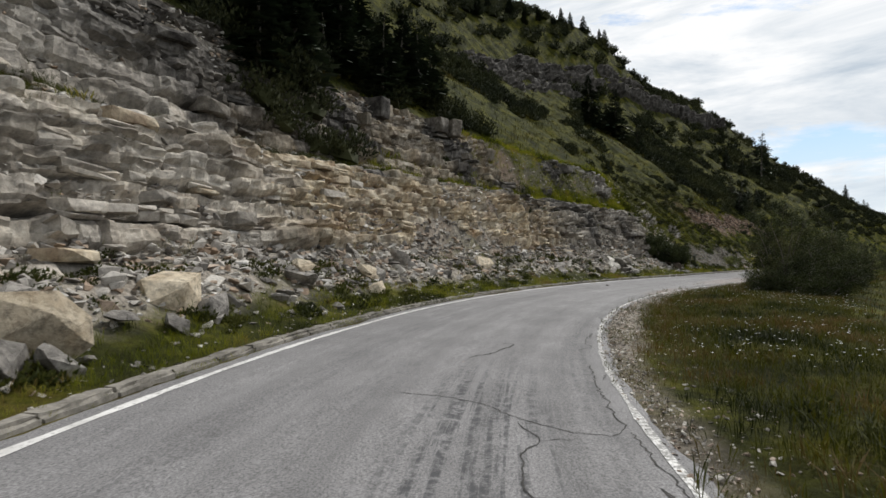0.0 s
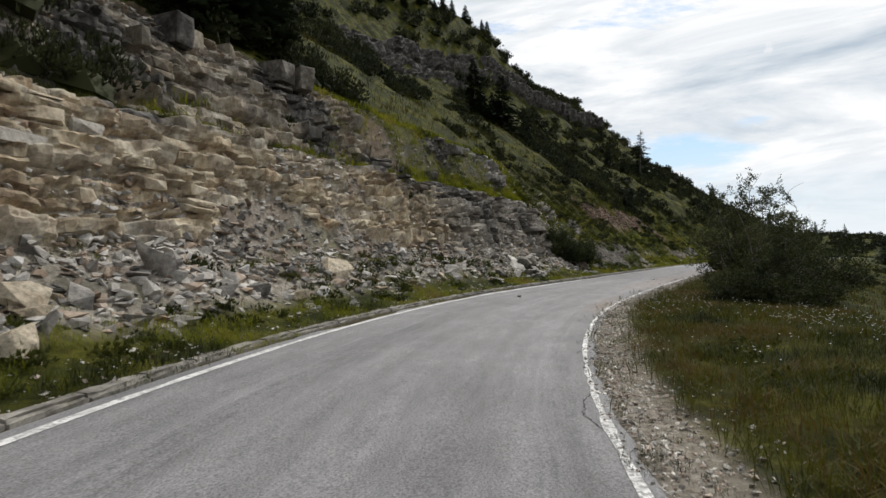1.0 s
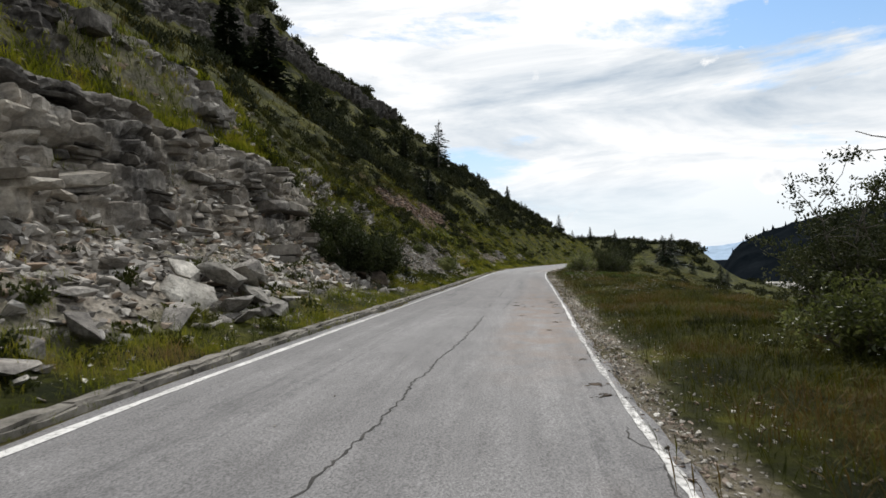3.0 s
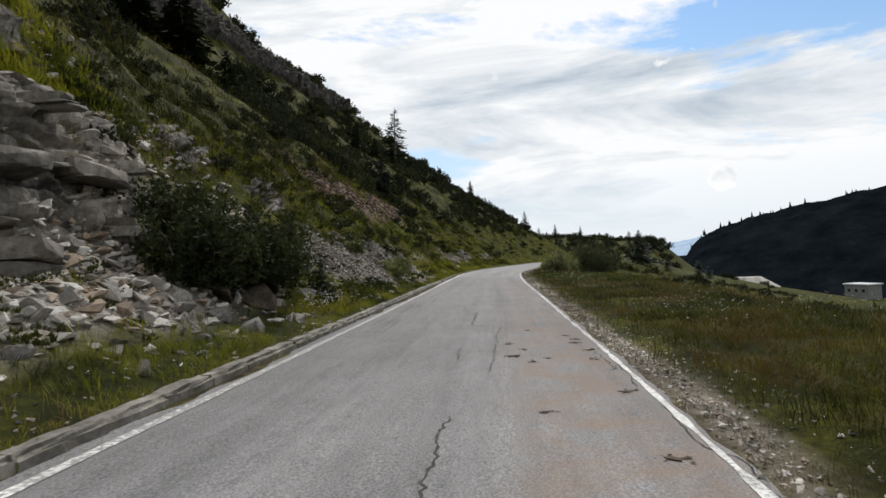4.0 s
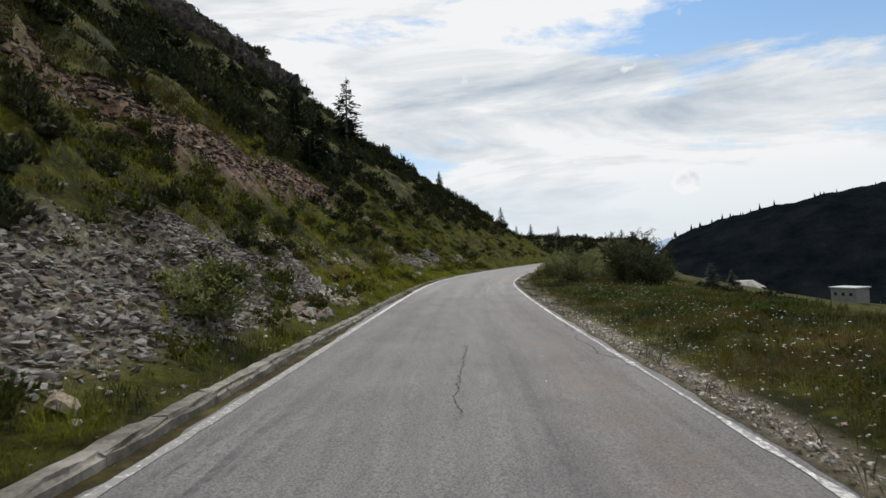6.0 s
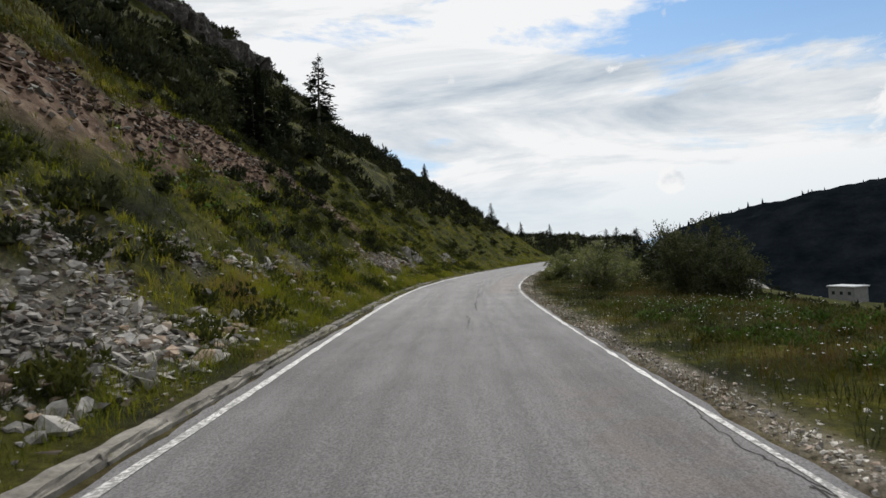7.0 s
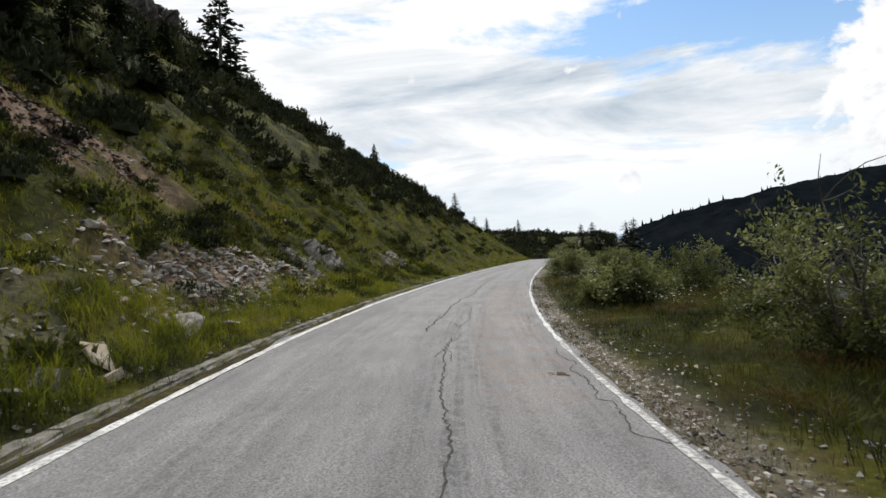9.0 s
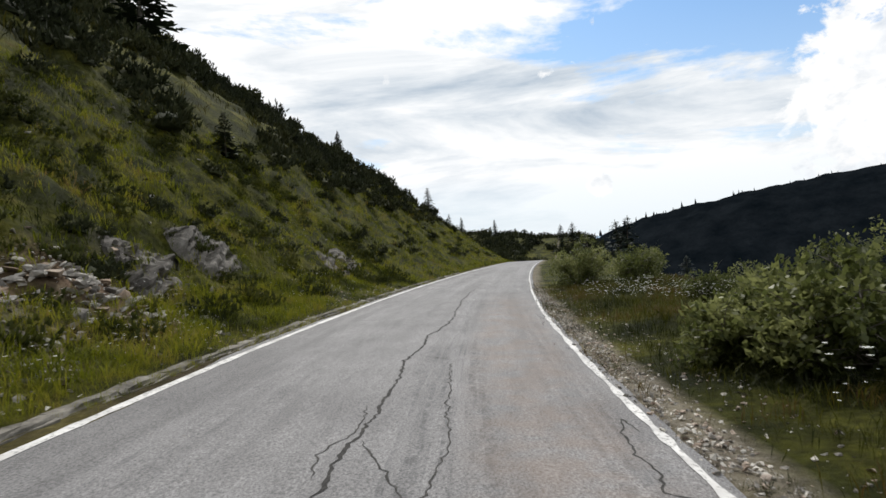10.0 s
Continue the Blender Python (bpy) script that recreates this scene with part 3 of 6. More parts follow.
covers = {"earth": np.maximum(earth_share(ss, dd), 0.5 * loose * (dd < 0)), "scree": np.maximum(loose * np.where(dd < 0, 0.9, 1 - 0.5 * ease(58, 62, ss)), 0.9 * rock_share(ss, dd))}
ground = new("ground", mesh_of("ground", np.stack([gx, gy, gz], -1).reshape(-1, 3), sheet_faces(*ss.shape), M_LAND, True, covers))
tagged(ground, "grassy mountainside and meadow with scree and bare earth", "ground", kind="structure")

valley = new("valley_floor", mesh_of("valley_floor", np.array([[-4000, -4000, -47], [4500, -4000, -47], [4500, 4500, -47], [-4000, 4500, -47]], float), np.array([[0, 1, 2, 3]]), M_SHADEFARWOOD))
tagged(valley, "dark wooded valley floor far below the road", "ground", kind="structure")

# ---- road, its worn surface and its lines ----
S_ROAD = np.arange(-40, 207, 0.25)
D_ROAD = np.r_[-2.58, -2.54, np.linspace(-2.50, 2.66, 28), 2.84]
rs, rd = np.meshgrid(S_ROAD, D_ROAD, indexing="ij")
ragged = rd - 0.16 * (rd < -2.52) * (cloudy(rs * 1.6, rs * 0, 31) - 0.35)
ragged = lane(rs, ragged)
rx, ry = plan(rs, ragged)
rz = land(rs, rd * 0) + tilt(rs, ragged) + 0.012 * (cloudy(rs * 0.4, rd * 0.8, 33) - 0.5) - 0.05 * (rd < -2.56)


def near(a, v, half):
    return 1 - ease(half * 0.4, half, np.abs(v - a))


dark = np.maximum.reduce([
    near(-0.75, rd, 0.5) * 0.55 * ease(0.35, 0.6, cloudy(rs * 0.07, rd, 35)),
    near(1.35, rd, 0.6) * 0.5 * ease(0.35, 0.6, cloudy(rs * 0.06, rd, 37)),
    near(-2.0, rd, 0.35) * 0.6 * ease(0.35, 0.6, cloudy(rs * 0.08, rd, 39)),
    1.5 * near(-1.0, rd, 0.85) * near(4.2, rs, 5.5),
    near(2.0, rd, 0.6) * ease(52, 58, rs) * (1 - ease(66, 72, rs)),
    near(-0.7, rd, 0.6) * 0.8 * ease(92, 98, rs) * (1 - ease(112, 116, rs))])
dirt = np.maximum.reduce([
    near(-1.7, rd, 1.1) * near(52, rs, 13) * 0.9,
    near(-2.2, rd, 0.6) * near(33, rs, 5) * 0.9,
    near(-1.6, rd, 0.8) * ease(60, 64, rs) * (1 - ease(74, 84, rs)) * 0.5,
    near(-1.6, rd, 0.9) * ease(98, 101, rs) * (1 - ease(120, 128, rs)) * 0.5])
# the last mask dims s 46 to 94, standing in for cloud shade
road = new("road", mesh_of("road", np.stack([rx, ry, rz], -1).reshape(-1, 3), sheet_faces(*rs.shape), M_ROAD, True,
                           {"dark": dark, "dirt": dirt, "older": ease(46, 56, rs) * (1 - ease(82, 94, rs))}, np.stack([rs, rd], -1).reshape(-1, 2)))
tagged(road, "narrow grey asphalt mountain road with cracks and stains", "road", kind="structure")


def on_road(s, d):
    return np.interp(s, S_ROAD, land(S_ROAD, S_ROAD * 0)) + tilt(s, d) + 0.012 * (cloudy(np.asarray(s) * 0.4, np.asarray(d) * 0.8, 33) - 0.5)


def strip(s, d0, d1, lift, attributes=None, mat=None, name="strip"):
    a = np.stack([*plan(s, d0), on_road(s, d0) + lift], -1)
    b = np.stack([*plan(s, d1), on_road(s, d1) + lift], -1)
    co = np.stack([a, b], 1).reshape(-1, 3)
    return mesh_of(name, co, sheet_faces(len(s), 2), mat, False, attributes)


for side, wear in ((1, 0.58), (-1, 1.0)):
    s_line = np.arange(-30, 206, 0.2)
    wob = 0.03 * (cloudy(s_line * 0.15, s_line * 0 + side, 41) - 0.5)
    rag = 0.045 * (lattice(s_line * 3.1, s_line * 0 + side, 43) - 0.5) * wear
    mid, half = (2.57, 0.058) if side > 0 else (2.44, 0.038)
    inner, outer = lane(s_line, side * (mid - half + wob + rag)), lane(s_line, side * (mid + half + wob - rag))
    worn = np.repeat(wear * (0.35 + 0.65 * ease(0.3, 0.65, cloudy(s_line * 0.12, s_line * 0 + side, 45))), 2)
    if side > 0:
        worn = worn + 0.75 * np.repeat(ease(44, 52, s_line) * (1 - ease(70, 84, s_line)), 2)
    line = new("edge_line", strip(s_line, np.maximum(inner, outer), np.minimum(inner, outer), 0.006, {"worn": worn}, M_LINE, "edge_line"))
    tagged(line, "worn white painted line along the road edge", "road marking", kind="structure")

CRACKS = (
    ((6.4, .07), (6.3, -.47), (6.0, -1.0), (5.5, -1.43), (5.1, -1.93), (5.1, -2.3), (5.5, -2.48), (9, -2.4)),
    ((5.5, -1.43), (4.8, -1.57), (4.5, -1.45), (4.0, -1.45), (2.5, -1.5)), ((5.0, -1.93), (4.8, -1.57)),
    ((5.3, -2.45), (4.7, -2.52), (4.1, -2.58), (2.6, -2.55)),
    ((30.6, -.1), (32.2, -.11), (33, -.09), (34.2, -.14), (36.8, -.13), (40.2, -.23), (42.4, -.3), (44.3, -.3), (49.3, -.27)),
    ((31.0, -.69), (32.1, -.75), (33.6, -.66), (35.5, -.6)),
    ((60.3, 1.48), (60.0, .78), (59.7, .33), (59.4, -.07), (58.9, -.07), (58.3, -.12), (57.0, -.1)), ((60.6, -.12), (59.4, -.07)),
    ((62.3, .35), (60.4, .3)), ((51.5, -.6), (53.1, -.62), (54.1, -.68), (56.7, -.72)), ((57.9, 2.1), (57.2, .47), (56.9, -.68)),
    ((58.0, -.07), (59.7, -.1), (60.7, .3)), ((52.4, -.12), (53.8, -.07)),
    ((105.5, .05), (106.9, 0), (108.1, -.05), (109.8, -.1), (112.1, -.12), (116.5, -.3), (128.8, -.2)),
    ((109.1, .07), (108.2, .05), (107.6, .2), (107.1, .12)), ((106, -.6), (107.3, -.62), (107.7, -.72), (109.4, -.7), (111.5, -.68)),
    ((112.1, -.12), (111.8, -.65)), ((96, -.55), (98.5, -.62), (99.8, -.57), (101.9, -.57), (104.7, -.55)),
    ((86, -.12), (88.2, -.17), (89.3, -.15)), ((60, 2.1), (62.5, 2.08), (63.3, 2.0), (64.5, 2.0), (67.0, 1.93)),
    ((108, -.05), (107, -.45), (106.2, -.62)), ((69, .1), (71, .15), (74, .05)), ((90.5, -.5), (93, -.45), (95, -.52)),
    ((9.0, -.5), (9.5, -.8), (10.4, -1.0), (10.8, -1.1), (10.8, -.7)), ((102.3, -.3), (103.2, -.5), (104.2, -.62), (105.2, -.7)), ((102.0, -.62), (102.7, -.6), (103.2, -.5)), ((103.2, -.5), (103.6, -.9)))
WIDE = {4: 0.03, 13: 0.042, 6: 0.028, 17: 0.026, 1: 0.02, 22: 0.03, 23: 0.045}


def crack(points, width, seed):
    rng = np.random.default_rng(seed)
    p = np.array(points, float)
    run = np.r_[0, np.cumsum(np.hypot(*np.diff(p, axis=0).T))]
    k = max(8, int(run[-1] / 0.07))
    u = np.linspace(0, run[-1], k)
    s, d = np.interp(u, run, p[:, 0]), np.interp(u, run, p[:, 1])
    jit = np.cumsum(rng.normal(0, 0.012, k))
    jit -= np.linspace(jit[0], jit[-1], k)
    jit2 = rng.normal(0, 0.012, k)
    t = np.stack([np.gradient(s), np.gradient(d)], -1)
    t /= np.linalg.norm(t, axis=1)[:, None] + 1e-9
    s, d = s - t[:, 1] * (jit + jit2), d + t[:, 0] * (jit + jit2)
    half = 0.5 * width * rng.uniform(0.35, 1.2, k) * np.minimum(1, np.minimum(u, run[-1] - u) / 0.25 + 0.15)
    a = np.stack([*plan(s - t[:, 1] * half, d + t[:, 0] * half), on_road(s, d) + 0.004], -1)
    b = np.stack([*plan(s + t[:, 1] * half, d - t[:, 0] * half), on_road(s, d) + 0.004], -1)
    return mesh_of("crack", np.stack([a, b], 1).reshape(-1, 3), sheet_faces(k, 2), M_CRACK)


for n, points in enumerate(CRACKS):
    part("crack", crack(points, WIDE.get(n, 0.018), 100 + n), road)
for n in range(26):      # the crazed strip along the meadow edge
    rng = np.random.default_rng(700 + n)
    s0 = n * 5.0 + rng.uniform(0, 3)
    d0 = -2.25 - rng.uniform(0, 0.4)
    part("crack", crack([(s0 + k * rng.uniform(0.3, 0.8), d0 + rng.uniform(-0.16, 0.16)) for k in range(6)], 0.02, 800 + n), road)

# ---- rock faces ----
def rock_sheet(name, s0, s1, ds, d0, d1, dp, share, warm, seed, thick=(0.14, 0.5), dip=0.02, amp=1.0, sunk=0.0, ledge=1.0, old=None, fine=0.0):
    """A bedded face: ledges and risers, cut along the face into blocks."""
    rng = np.random.default_rng(seed)
    s = np.arange(s0, s1, ds)
    fine_d = np.linspace(d0, d1, 400)
    base_z = land(s[:, None], fine_d[None])
    run = np.concatenate([np.zeros((len(s), 1)), np.cumsum(np.hypot(np.diff(fine_d)[None], np.diff(base_z, axis=1)), axis=1)], 1)
    count = int(run[:, -1].max() / dp)
    u = np.linspace(0, 1, count)
    d = np.array([np.interp(u * r[-1], r, fine_d) for r in run])
    z = np.array([np.interp(q, fine_d, b) for q, b in zip(d, base_z)])
    ss = np.broadcast_to(s[:, None], d.shape)
    mask = share(ss, d)
    lean = z - dip * (ss - 20) + 0.5 * (cloudy(ss * 0.12, z * 0.15, seed + 1, 3) - 0.5) + 0.05 * (cloudy(ss * 1.1, z * 0.6, seed + 2, 2) - 0.5)
    edges = np.cumsum(rng.uniform(*thick, 200) * np.where(rng.random(200) < 0.3, 1.8, 0.8)) + lean.min() - 1.0
    edges = np.sort(np.r_[edges[0] - 1, edges])
    bed = np.clip(np.searchsorted(edges, lean) - 1, 0, len(edges) - 2)
    tall = edges[bed + 1] - edges[bed]
    f = (lean - edges[bed]) / tall
    slope = np.gradient(z, axis=1) / np.maximum(np.gradient(d, axis=1), 1e-4)
    slope = np.clip(slope, 1.0, 4)
    riser = 0.72
    step_z = ledge * tall * (np.minimum(f / riser, 1) - f)
    step_d = ledge * tall / slope * (np.clip((f - riser) / (1 - riser), 0, 1) - f)
    length = (0.8 + 2.4 * unit(bed, bed * 0, seed + 3)) * (1 - 0.55 * ease(30, 44, ss))
    along = ss / length + 7.3 * unit(bed, bed * 0 + 1, seed + 4) + 0.25 * (cloudy(ss * 0.9, z * 1.5, seed + 5, 2) - 0.5)
    block = np.floor(along)
    fa = along - block
    proud = 0.6 * (unit(bed, bed * 0 + 2, seed + 6) - 0.5) + 0.36 * (unit(bed, block.astype(np.int64), seed + 7) - 0.5)
    proud += 0.5 * (cloudy(ss * 0.28, z * 0.4, seed + 8) - 0.5) * 2 + 0.16 * (cloudy(ss * 1.6, z * 2.6, seed + 12) - 0.5) * 2
    joint = 0.14 * (1 - ease(0.0, 0.07, np.minimum(fa, 1 - fa) * length)) + 0.24 * (1 - ease(0.0, 0.2, f)) * (unit(bed, bed * 0 + 5, seed) > 0.35)
    tilt = 0.16 * (fa - 0.5) * (unit(bed, block.astype(np.int64), seed + 9) - 0.5) * 2
    rough = 0.07 * (cloudy(ss * 4.0, z * 5.0, seed + 10, 3) - 0.5) * 2
    cell = np.floor(ss / (0.28 + 0.5 * unit(bed, bed * 0 + 7, seed)) + 5.7 * unit(bed, bed * 0 + 8, seed) + 0.5 * (cloudy(ss * 2.1, z * 2.4, seed + 14, 2) - 0.5)).astype(np.int64)
    half_bed = (f > 0.25 + 0.5 * unit(bed, cell, seed + 15)).astype(np.int64)
    small = unit(bed * 2 + half_bed, cell, seed + 16) - 0.5
    gone = (unit(bed * 3 + half_bed, cell, seed + 17) < 0.14) * 0.22
    out = amp * (proud - joint + tilt + fine * small - gone * fine * 3) + rough - sunk
    keep = ease(0.12, 0.6, mask)
    dn = d + keep * (step_d - out * 0.8)
    zn = z + keep * (step_z + out * 0.35) + unevenness(ss, d) * 0.6 - 0.75 * (1 - ease(0.05, 0.3, mask))
    sn = ss + keep * 0.05 * (cloudy(z * 4, ss * 3, seed + 11, 2) - 0.5)
    x, y = plan(sn, dn)
    tone = 0.5 * (unit(bed, block.astype(np.int64), seed + 18) - 0.5) + 0.4 * (unit(bed * 2 + half_bed, cell, seed + 19) - 0.5)
    tints = np.clip(warm(ss, d) * (1 + 0.9 * (unit(bed, block.astype(np.int64), seed + 20) - 0.5)), 0, 1)
    return mesh_of(name, np.stack([x, y, zn], -1).reshape(-1, 3), sheet_faces(*d.shape), M_ROCK, False, {"warm": tints, "tone": tone, "old": age(ss, d) if old is None else old + 0 * ss})


def age(s, d):
    """Dark weathered skin: the upper ledges, and most of the cutting's far end."""
    n = cloudy(s * 0.3, d * 0.5, 93)
    upper = ease(20, 26, s) * ease(8.5, 9.5, d) * (1 - ease(20, 40, d))
    end = 0.55 * ease(39, 44, s) * (1 - ease(70, 80, s))
    upper = np.maximum(upper, 0.45 * ease(9.8, 10.8, d) * (1 - ease(20, 40, d)))
    return np.clip(np.maximum(upper, end) * (0.5 + ease(0.35, 0.6, n)) + 0.25 * ease(0.55, 0.65, n), 0, 1)


rock_face = thing("cliff", 0, 0, 0, "layered grey and ochre limestone cutting above the road", "rock face")
part("cliff_body", rock_sheet("cliff_body", -14, 64, 0.10, 5.6, 14.2, 0.07, rock_share, warmth, 50, amp=0.85, sunk=-0.05, fine=0.30), rock_face)


def band_share(s, d):
    n = cloudy(s * 0.12, d * 0.2, 61)
    e = d - np.interp(s, [75, 100, 125, 150, 175], [44, 47.5, 49.5, 51.5, 53.5]) - 3 * (n - 0.5)
    return ease(76, 82, s) * (1 - ease(170, 178, s)) * ease(-2.2, -1.2, e) * (1 - ease(2.4, 3.4, e)) * ease(0.25, 0.4, cloudy(s * 0.2, d * 0.1, 63))


upper_cliff = thing("upper_cliff", 0, 0, 0, "long grey rock band high on the mountainside", "rock face")
part("cliff_body", rock_sheet("cliff_body", 72, 184, 0.45, 39, 60, 0.3, band_share, lambda s, d: 0.25 + 0 * s, 70, (0.8, 2.2), 0.0, 2.4, old=0.95), upper_cliff)


SLAB_SPOTS = ((115.4, 1.6, 5.8), (118.3, 1.2, 6.3), (128.4, 2.2, 5.8), (64.6, 1.5, 7.7), (61.8, 1.0, 9.2))


def slab_share(s, d):
    n = cloudy(s * 0.5, d * 0.7, 65)
    a = [near(c, s, w) * near(e, d, 0.9) for c, w, e in SLAB_SPOTS]
    return np.maximum.reduce(a) * ease(0.25, 0.45, n) * 1.3


for n, (c, half, e) in enumerate(SLAB_SPOTS):
    outcrop = new("rock_outcrop", rock_sheet("rock_outcrop", c - half - 0.5, c + half + 0.5, 0.1, e - 1.4, e + 1.4, 0.07, slab_share, lambda s, d: 0.05 + 0 * s, 80 + n, (0.06, 0.18), 0.25, 0.45, -0.14, 0.4, 0.8, 0.3))
    tagged(outcrop, "low grey rock slab breaking through the grassy bank", "rock outcrop", "rock outcrops on the bank")

# the beds themselves: block beside block, each chipped and set a little proud or back
rng = np.random.default_rng(5)


def chipped(rng, every=False):
    """A squared block with broken corners and an uneven face."""
    p = []
    for cx in (-0.5, 0.5):
        for cy in (-0.5, 0.5):
            for cz in (-0.5, 0.5):
                c = np.array([cx, cy, cz]) * rng.uniform(0.9, 1.0, 3)
                if rng.random() < 0.75 and (cy < 0 or every):
                    cut = rng.uniform(0.04, 0.34, 3) * (1.0 if every else np.array([0.4, 0.6, 1.0]))
                    for k in range(3):
                        q = c.copy()
                        q[k] -= np.sign(c[k]) * cut[k]
                        p.append(q)
                else:
                    p.append(c)
    for n in range(5):
        p.append(np.array([rng.uniform(-0.44, 0.44), -0.5 - rng.uniform(0.0, 0.09), rng.uniform(-0.42, 0.42)]))
    return hull(np.array(p))


BLOCK_SHAPES = [chipped(rng) for n in range(18)]
BLOCKS, TAN_BLOCKS = ([mesh_of("rock_block", v, f, M_ROCK, False, {"warm": np.full(len(v), w), "old": np.zeros(len(v))}) for v, f in BLOCK_SHAPES] for w in (0.12, 0.8))
D_PROF = np.linspace(4.5, 14.5, 200)


def lay_beds(rng):
    """Places, sizes and turns of all blocks of the cutting."""
    rows = []
    level = 0.8
    while level < 12.0:
        thin = rng.random() < 0.38
        tall = rng.uniform(0.10, 0.2) if thin else rng.uniform(0.28, 0.62)
        if level > 7.9:
            tall = rng.uniform(0.18, 0.3) if thin else rng.uniform(0.7, 1.5)
        bed_proud = rng.normal(0, 0.15) - (0.18 if thin else -0.1)
        s = -13.0 + rng.uniform(0, 1)
        while s < 60:
            pillar = s > 24 and level > 6.8
            short = float(1 - 0.55 * ease(24, 40, s))
            long = (0.2 + rng.gamma(1.5, 0.42)) * short + 0.8 * tall * short
            if pillar:
                long = rng.uniform(0.25, 1.2)
            long = min(long, 1.0 if thin else 1.7)
            mid = s + long / 2
            z = level + 0.02 * (mid - 20) + 0.8 * (float(cloudy(mid * 0.10, level * 0.1, 77, 4)) - 0.5) + (0.3 + 0.9 * float(ease(24, 40, mid))) * (float(cloudy(mid * 0.5, level * 0.7, 78, 3)) - 0.5)
            prof = land(mid, D_PROF)
            d = float(np.interp(z + tall / 2, prof, D_PROF))
            broken = float(ease(0.40, 0.58, cloudy(mid * 0.3, z * 0.55, 76)))       # where the face has crumbled
            if rng.random() < (1.1 if pillar else 0.5) * float(rock_share(mid, d)) * (1 - 0.6 * broken) * (1 - 0.35 * float(ease(22, 26, mid) * (1 - ease(36, 39, mid)))) - 0.03:
                bulge = 1.3 * (float(cloudy(mid * 0.25, z * 0.4, 79)) - 0.5)
                coarse = s > 37
                pieces = 1 if tall < 0.2 or pillar else int(rng.integers(2, 4) if coarse else rng.integers(1, 3 if tall < 0.4 else 4))
                wide_by = 1.3 if coarse else 1.0
                cuts = np.sort(np.r_[0, rng.uniform(0.15, 0.85, pieces - 1), 1])
                wild = 0.45 + 1.5 * broken + 0.4 * (s > 24)
                base_d = d + 0.50 - bed_proud - bulge * 0.6 - rng.normal(0, 0.24 if pillar else 0.15 if coarse else 0.05) * wild
                turns = rng.normal(0, 1, 3) * np.array([2.2, 1.8, 6.0]) * wild
                for lo, hi in zip(cuts[:-1], cuts[1:]):
                    h = (hi - lo) * tall
                    wide = long * wide_by * rng.uniform(0.94, 1.2)
                    rows.append((mid + rng.normal(0, 0.05), base_d - rng.normal(0, 0.075), z + (lo + hi) / 2 * tall, wide, rng.uniform(1.0, 1.4), h * (rng.uniform(0.5, 1.15) if pillar else rng.uniform(1.0, 1.2)),
                                 turns[0] + rng.normal(0, 1), turns[1] + rng.normal(0, 1), turns[2] + rng.normal(0, 3)))
            s += long
        level += tall
    return np.array(rows)


beds = lay_beds(rng)
alone = (beds[:, 0] > 8) & (beds[:, 0] < 26.0) & (beds[:, 1] < 9.4)
alone &= np.cumsum(alone) <= 300
for row in beds[alone]:
    s, d, z, lx, ly, lz, ra, rb, rc = (float(v) for v in row)
    x, y = plan(s, d)
    warm_here = rng.random() < 0.9 * float(warmth(s, d))
    ob = part("rock_block", (TAN_BLOCKS if warm_here else BLOCKS)[rng.integers(0, 18)], rock_face,
              m=pose(float(x), float(y), z, ra, rb, 90 - math.degrees(np.interp(s, S_FINE, H_FINE)) + rc))
    ob.scale = (lx, ly, lz)
cos, tris, warm_v, old_v, count = [], [], [], [], 0
for row in beds[~alone]:
    s, d, z, lx, ly, lz, ra, rb, rc = (float(v) for v in row)
    v, f = BLOCK_SHAPES[rng.integers(0, 18)]
    x, y = plan(s, d)
    m = np.array(pose(float(x), float(y), z, ra, rb, 90 - math.degrees(np.interp(s, S_FINE, H_FINE)) + rc))
    cos.append((v * np.array([lx, ly, lz])) @ m[:3, :3].T + m[:3, 3])
    tris.append(f + count)
    count += len(v)
    warm_v.append(np.full(len(v), np.clip(float(warmth(s, d)) + rng.normal(0, 0.12), 0, 1)))
    old_v.append(np.full(len(v), np.clip(float(age(s, d)) + rng.normal(0, 0.15), 0, 1)))
tagged(part("bedding", mesh_of("bedding", np.concatenate(cos), np.concatenate(tris), M_ROCK, False, {"warm": np.concatenate(warm_v), "old": np.concatenate(old_v)}), rock_face), kind="stuff")

# ---- kerb along the hill side ----
kerb = thing("kerb", 0, 0, 0, "weathered low concrete kerb along the hillside road edge", "kerb", kind="structure")


def kerb_mesh(seed):
    rng = np.random.default_rng(seed)
    bm = bmesh.new()
    bmesh.ops.create_cube(bm, size=1.0)
    for v in bm.verts:
        v.co = (v.co.x * 0.25, v.co.y * 1.01, v.co.z * 0.31)
    bmesh.ops.bevel(bm, geom=[e for e in bm.edges if e.verts[0].co.z > 0 and e.verts[1].co.z > 0 and abs(e.verts[0].co.y - e.verts[1].co.y) > 0.5], offset=0.05, segments=3, affect="EDGES")
    bmesh.ops.subdivide_edges(bm, edges=[e for e in bm.edges if abs(e.verts[0].co.y - e.verts[1].co.y) > 0.5], cuts=4)
    for v in bm.verts:
        if v.co.z > 0:
            v.co += Vector(rng.normal(0, 0.009, 3))
    me = bpy.data.meshes.new("kerb_stone")
    bm.to_mesh(me)
    bm.free()
    me.materials.append(M_KERB)
    return me


KERBS = [kerb_mesh(n) for n in range(6)]
rng = np.random.default_rng(8)
